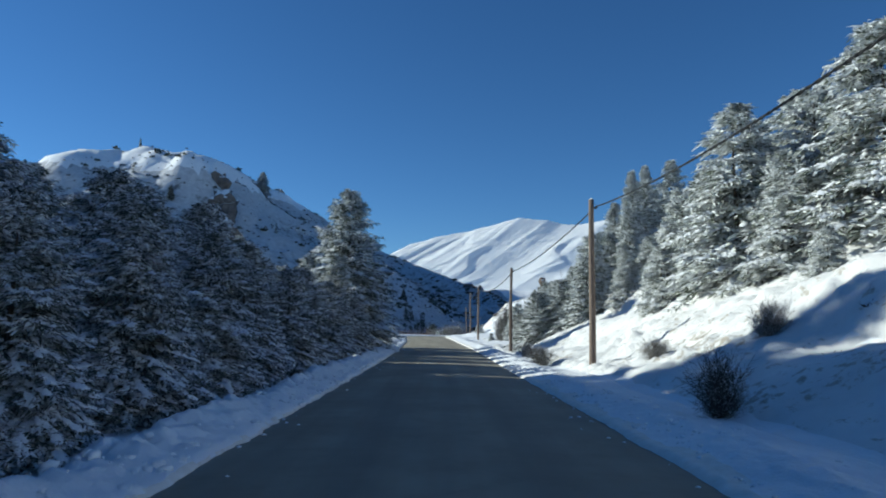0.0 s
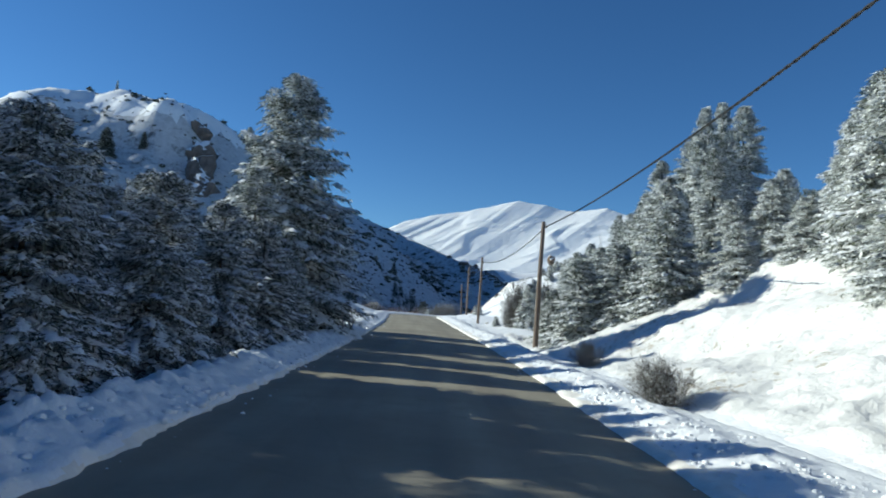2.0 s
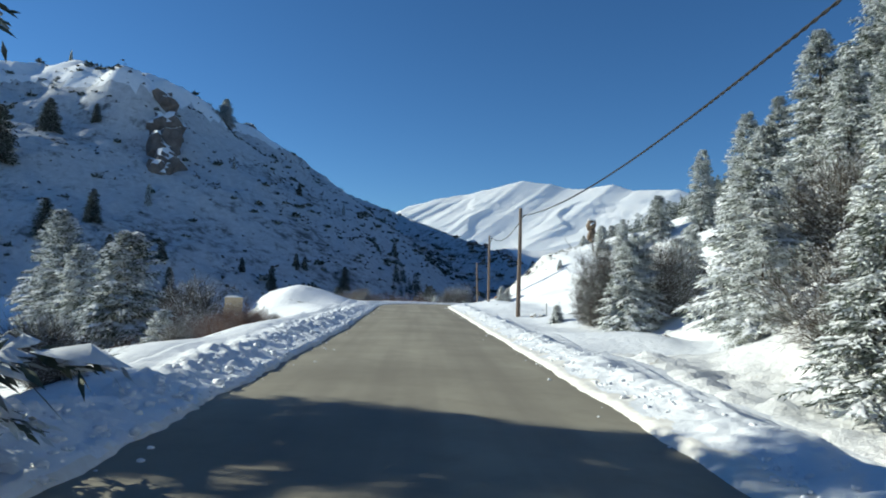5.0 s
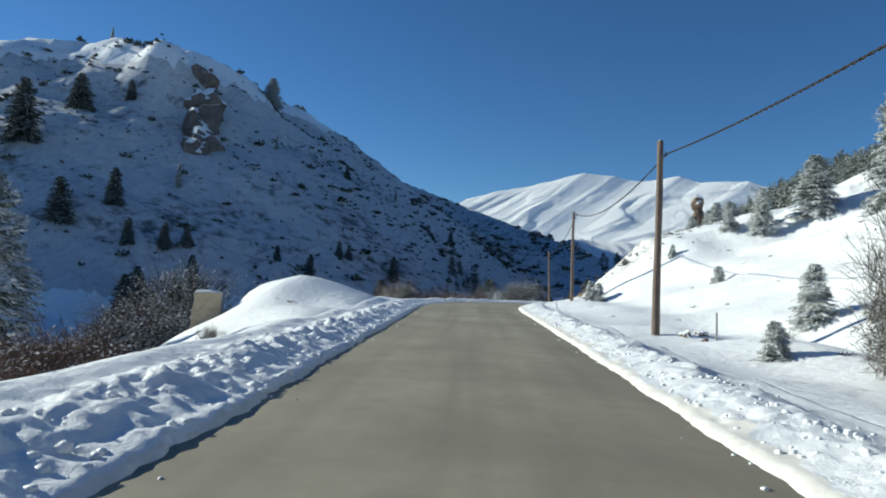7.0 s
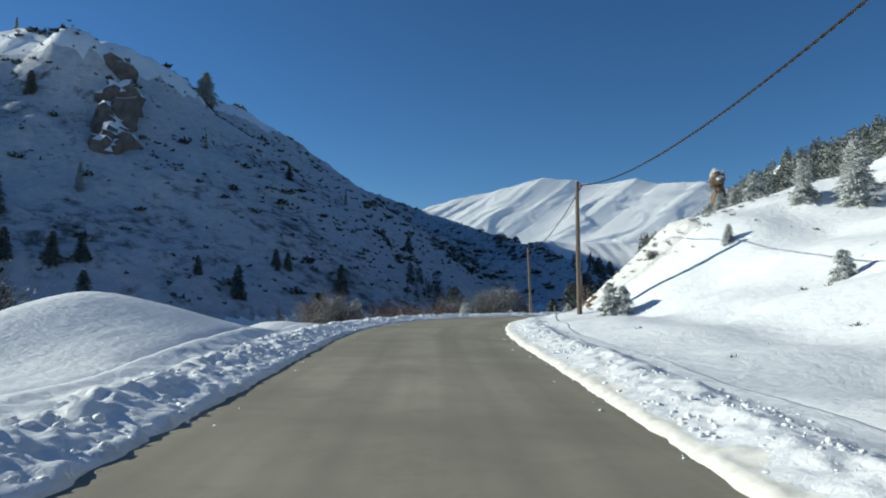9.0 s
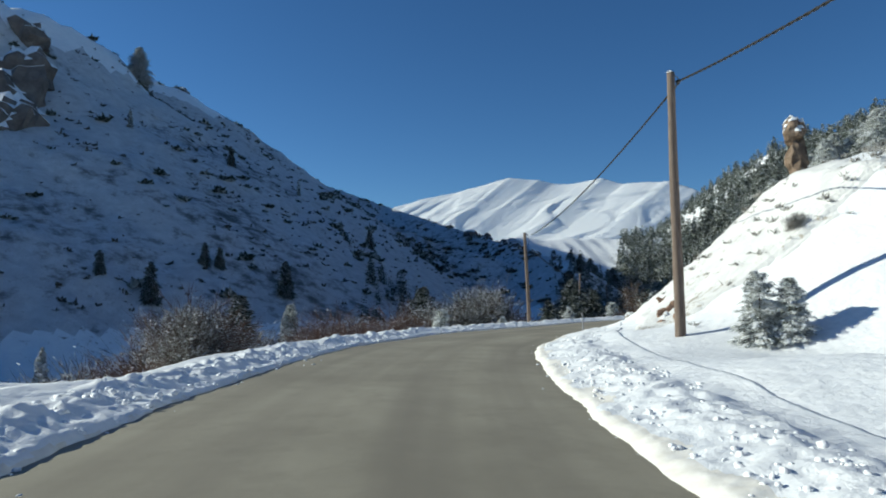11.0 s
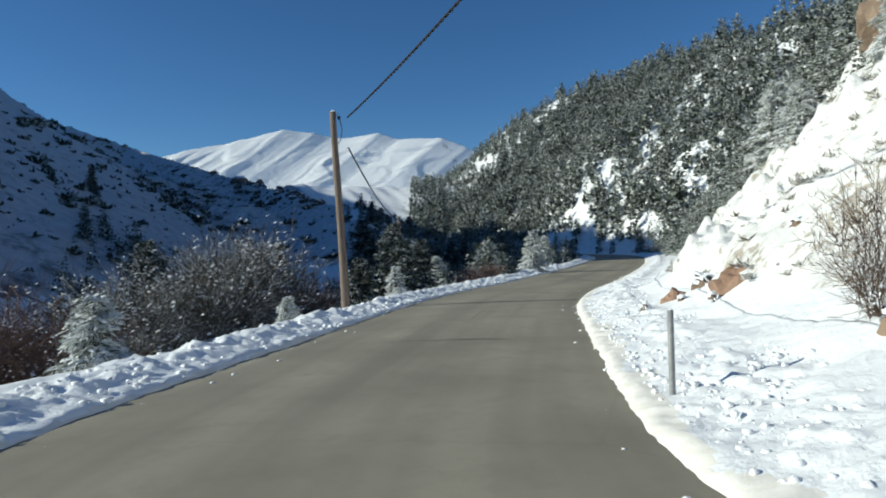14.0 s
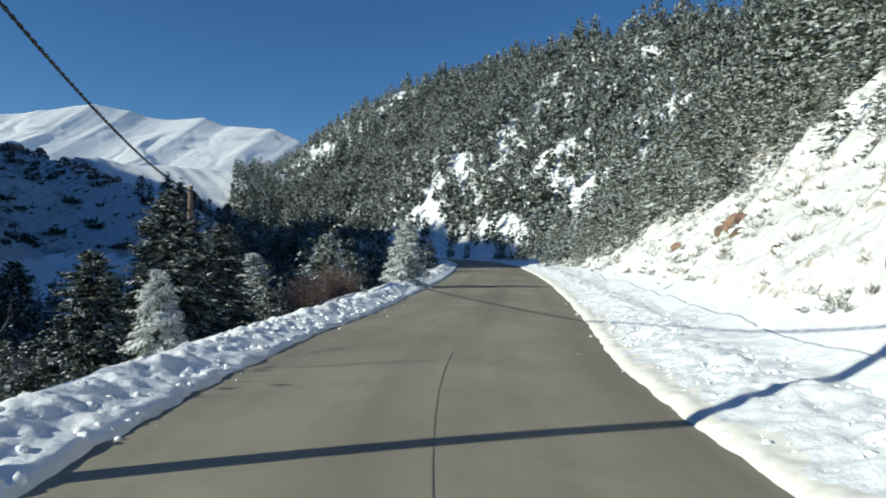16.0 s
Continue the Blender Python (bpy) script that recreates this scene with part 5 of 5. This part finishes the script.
# ---------------------------------------------------------------- stone wall end, marker posts
def stone_pier(x, y):
    """The end of a dressed stone wall, capped with snow."""
    root = new("stone_pier")
    root.matrix_basis = pose(x, y, -2.2, 0, 0, 18)
    for n, (w, d, h, z0, tilt) in enumerate([(1.5, 1.1, 1.6, -1.6, 0), (1.45, 1.0, 1.0, 0.0, 0), (1.4, 0.95, 0.95, 1.0, 1), (1.35, 0.9, 0.85, 1.95, -1)]):
        bm = bmesh.new()
        bmesh.ops.create_cube(bm, size=1)
        bmesh.ops.subdivide_edges(bm, edges=bm.edges[:], cuts=3, use_grid_fill=True)
        for v in bm.verts:
            k = 1 + 0.05 * noise.noise(v.co * 3 + Vector((n, 4, 1)))
            v.co = Vector((v.co.x * w * k, v.co.y * d * k, v.co.z * h))
        bmesh.ops.rotate(bm, verts=bm.verts, matrix=Matrix.Rotation(radians(tilt), 3, "Y"))
        bmesh.ops.translate(bm, verts=bm.verts, vec=(0.05 * n, 0, z0 + h / 2))
        part("block", bm, STONE, root)
    bm = rock_mesh(5, (0.78, 0.54, 0.16), 0.2, 3)
    bmesh.ops.translate(bm, verts=bm.verts, vec=(0.1, 0, 2.84))
    part("snow_cap", bm, FROST, root, "rounded cap of white snow")
    return tagged(root, "pale stone wall end capped with snow above the valley", "wall")


stone_pier(-16.9, 96.2)


def marker_post(x, y, tall, label, mat):
    root = new("marker_post")
    root.matrix_basis = pose(x, y, height(x, y) - 0.2, 1.5, -2, 20)
    v, f = tapered([(0, 0, 0), (0.004, 0, tall * 0.5), (0, 0.003, tall + 0.2)], [0.034, 0.033, 0.031], 8)
    mesh_object("shaft", v, f, mat, True, root)
    bm = rock_mesh(3, (0.03, 0.03, 0.012), 0.15, 2)
    bmesh.ops.translate(bm, verts=bm.verts, vec=(0, 0.003, tall + 0.2))
    part("snow_cap", bm, FROST, root, "thin cap of white snow")
    return tagged(root, label, "marker post", "snow marker posts")


marker_post(5.15, 127.2, 0.85, "slim grey snow marker post at the road edge", STEEL)
marker_post(-4.0, 45.2, 1.1, "slim grey snow marker post beside the snow bank", STEEL)
marker_post(5.9, 82.9, 0.9, "slim grey snow marker post near a wooden pole", STEEL)

# ---------------------------------------------------------------- utility poles and the cable
# x, y, base, top, cable in, cable out
POLES = [(6.0, -4.5, 0.0, 6.7, 6.4, 6.4), (5.7, 24.2, 0.0, 6.7, 6.42, 6.42), (5.22, 51.15, -0.34, 6.38, 6.15, 6.15), (4.42, 84.7, 0.25, 6.95, 6.5, 6.5), (4.59, 113.65, 0.97, 7.68, 7.48, 7.48), (5.08, 143.1, -0.5, 6.15, 6.0, 5.0),
         (14.3, 168.4, -2.8, 4.0, 3.72, 3.72), (24.8, 197.3, -3.4, 3.28, 3.0, 3.0), (36.0, 226.0, -3.4, 3.3, 3.0, 3.0)]


def tube_part(name, pts, radii, mat, parent, sides=8, label=""):
    v, f = tapered(pts, radii, sides)
    return tagged(mesh_object(name, v, f, mat, True, parent), label)


def utility_pole(x, y, foot, top, low, lean):
    root = new("utility_pole")
    root.matrix_basis = pose(x, y, foot - 0.8, 0, lean, 0)
    tall = top - foot + 0.8
    rng = np.random.RandomState(int(y) + 9)
    zs = np.linspace(0, tall, 14)
    pts = np.c_[0.012 * np.sin(zs * 0.9 + y), 0.012 * np.cos(zs * 0.7 + y), zs]
    tube_part("shaft", pts, list(0.145 - 0.045 * zs / tall + rng.normal(0, 0.0025, 14)), POLE_WOOD, root, 14)
    bm = rock_mesh(int(y) % 7 + 1, (0.095, 0.095, 0.05), 0.2, 2)
    bmesh.ops.translate(bm, verts=bm.verts, vec=(0, 0, tall + 0.015))
    part("snow_cap", bm, FROST, root, "small cap of white snow")
    h = low - foot + 0.8
    hook = tube_part("hook", [(0.06, 0, h + 0.1), (0.16, 0, h + 0.1), (0.2, 0, h + 0.05), (0.2, 0, h - 0.04)], [0.012, 0.012, 0.012, 0.01], STEEL, root, 6, "galvanised steel hook")
    bm = bmesh.new()
    bmesh.ops.create_cone(bm, cap_ends=True, segments=10, radius1=0.05, radius2=0.035, depth=0.16)
    bmesh.ops.rotate(bm, verts=bm.verts, matrix=Matrix.Rotation(radians(90), 3, "X"))
    bmesh.ops.translate(bm, verts=bm.verts, vec=(0.2, 0, h - 0.03))
    part("clamp", bm, CABLE, hook, "black suspension clamp")
    return root


LEANS = [0, 0.2, 0.3, -0.1, -0.6, -2.2, 0, 0, 0]
for (x, y, foot, top, a, b), lean in zip(POLES, LEANS):
    ob = utility_pole(x, y, foot, top, a, lean)
    tagged(ob, "weathered round wooden utility pole carrying a black cable", "utility pole", "roadside utility poles")
    if abs(y - 143) < 1:
        h = a - foot + 0.8
        tube_part("wire_loop", [(0.12, 0, h + 0.05), (0.24, 0.1, h - 0.1), (0.3, 0.15, h - 0.4), (0.22, 0.12, h - 0.75), (0.12, 0.05, h - 0.85)], [0.014] * 5, CABLE, ob, 6, "loop of black cable")


def overhead_cable(a, b, sag):
    """Two strands twisted round each other."""
    a, b = np.array(a), np.array(b)
    n = int(np.linalg.norm(b - a) * 9)
    u = np.linspace(0, 1, n)
    mid = a[None] + (b - a)[None] * u[:, None]
    mid[:, 2] -= 4 * sag * u * (1 - u)
    turn = u * np.linalg.norm(b - a) * 2 * math.pi / 0.55
    root = new("overhead_cable")
    for k in range(2):
        p = mid.copy()
        p[:, 0] += 0.017 * np.cos(turn + k * math.pi)
        p[:, 2] += 0.017 * np.sin(turn + k * math.pi)
        tube_part("strand", p, [0.0185] * n, CABLE, root, 6)
    return tagged(root, "twisted black overhead cable hanging between wooden poles", "cable", "overhead cable spans")


SAGS = [0.72, 0.34, 0.70, 0.85, 0.5, 0.6, 0.4, 0.3]
for (ax, ay, _, _, _, az), (bx, by, _, _, bz, _), sag in zip(POLES, POLES[1:], SAGS):
    overhead_cable((ax + 0.2, ay, az), (bx + 0.2, by, bz), sag)


# ---------------------------------------------------------------- crumbs of snow
def clods(name, label, count, seed, span, spread_off, sizes, side, mat, lift):
    r = np.random.RandomState(seed)
    shapes = []
    for k in range(6):
        bm = rock_mesh(k + 60, (1, 1, 0.75), 0.45, 1)
        bm.verts.ensure_lookup_table()
        shapes.append((np.array([v.co[:] for v in bm.verts]), np.array([[q.index for q in f.verts] for f in bm.faces])))
        bm.free()
    i = r.randint(span[0], span[1], count)
    off = ROAD_HALF[i] + spread_off[0] + (spread_off[1] - spread_off[0]) * r.uniform(0, 1, count) ** spread_off[2]
    s = r.choice((-1, 1), count) if side == 0 else np.full(count, side)
    at = LINE[i] + RIGHT[i] * (off * s)[:, None] + AHEAD[i] * r.uniform(-0.25, 0.25, (count, 1))
    size = sizes[0] + (sizes[1] - sizes[0]) * r.uniform(0, 1, count) ** 3
    rows = np.c_[at, lift(i, off, at[:, 0], at[:, 1], side) + size * 0.15, size]
    v, f = strewn(shapes, rows, r)
    return tagged(quick_mesh(name, v, f, mat, True), label, "snow", kind="stuff")


def bank_top(i, off, x, y, side):
    u = (off - ROAD_HALF[i]) / lookup(BANK_WIDTH[side], MARK[i])
    w = np.clip((u - 0.38) / 0.5, 0, 1)
    w = w * w * (3 - 2 * w)
    top = ROAD_Z[i] - 0.06 + lookup(BANK_HEIGHT[side], MARK[i]) * bank_profile(u) * 0.85
    return top * (1 - w) + land(x, y) * w


clods("snow_clods_left", "ploughed lumps of snow on the outer road bank", 7000, 5, (110, 440), (0.08, 1.5, 1.0), (0.012, 0.09), -1, BANK_SNOW, bank_top)
clods("snow_clods_right", "ploughed lumps of snow on the hillside road bank", 14000, 7, (110, 440), (0.3, 2.0, 1.0), (0.01, 0.058), 1, BANK_SNOW, bank_top)
clods("snow_crumbs", "small crumbs of snow lying on the asphalt", 420, 6, (110, 440), (-0.9, 0.0, 0.35), (0.008, 0.05), 0, BANK_SNOW, lambda i, off, x, y, s: ROAD_Z[i] - 0.035)
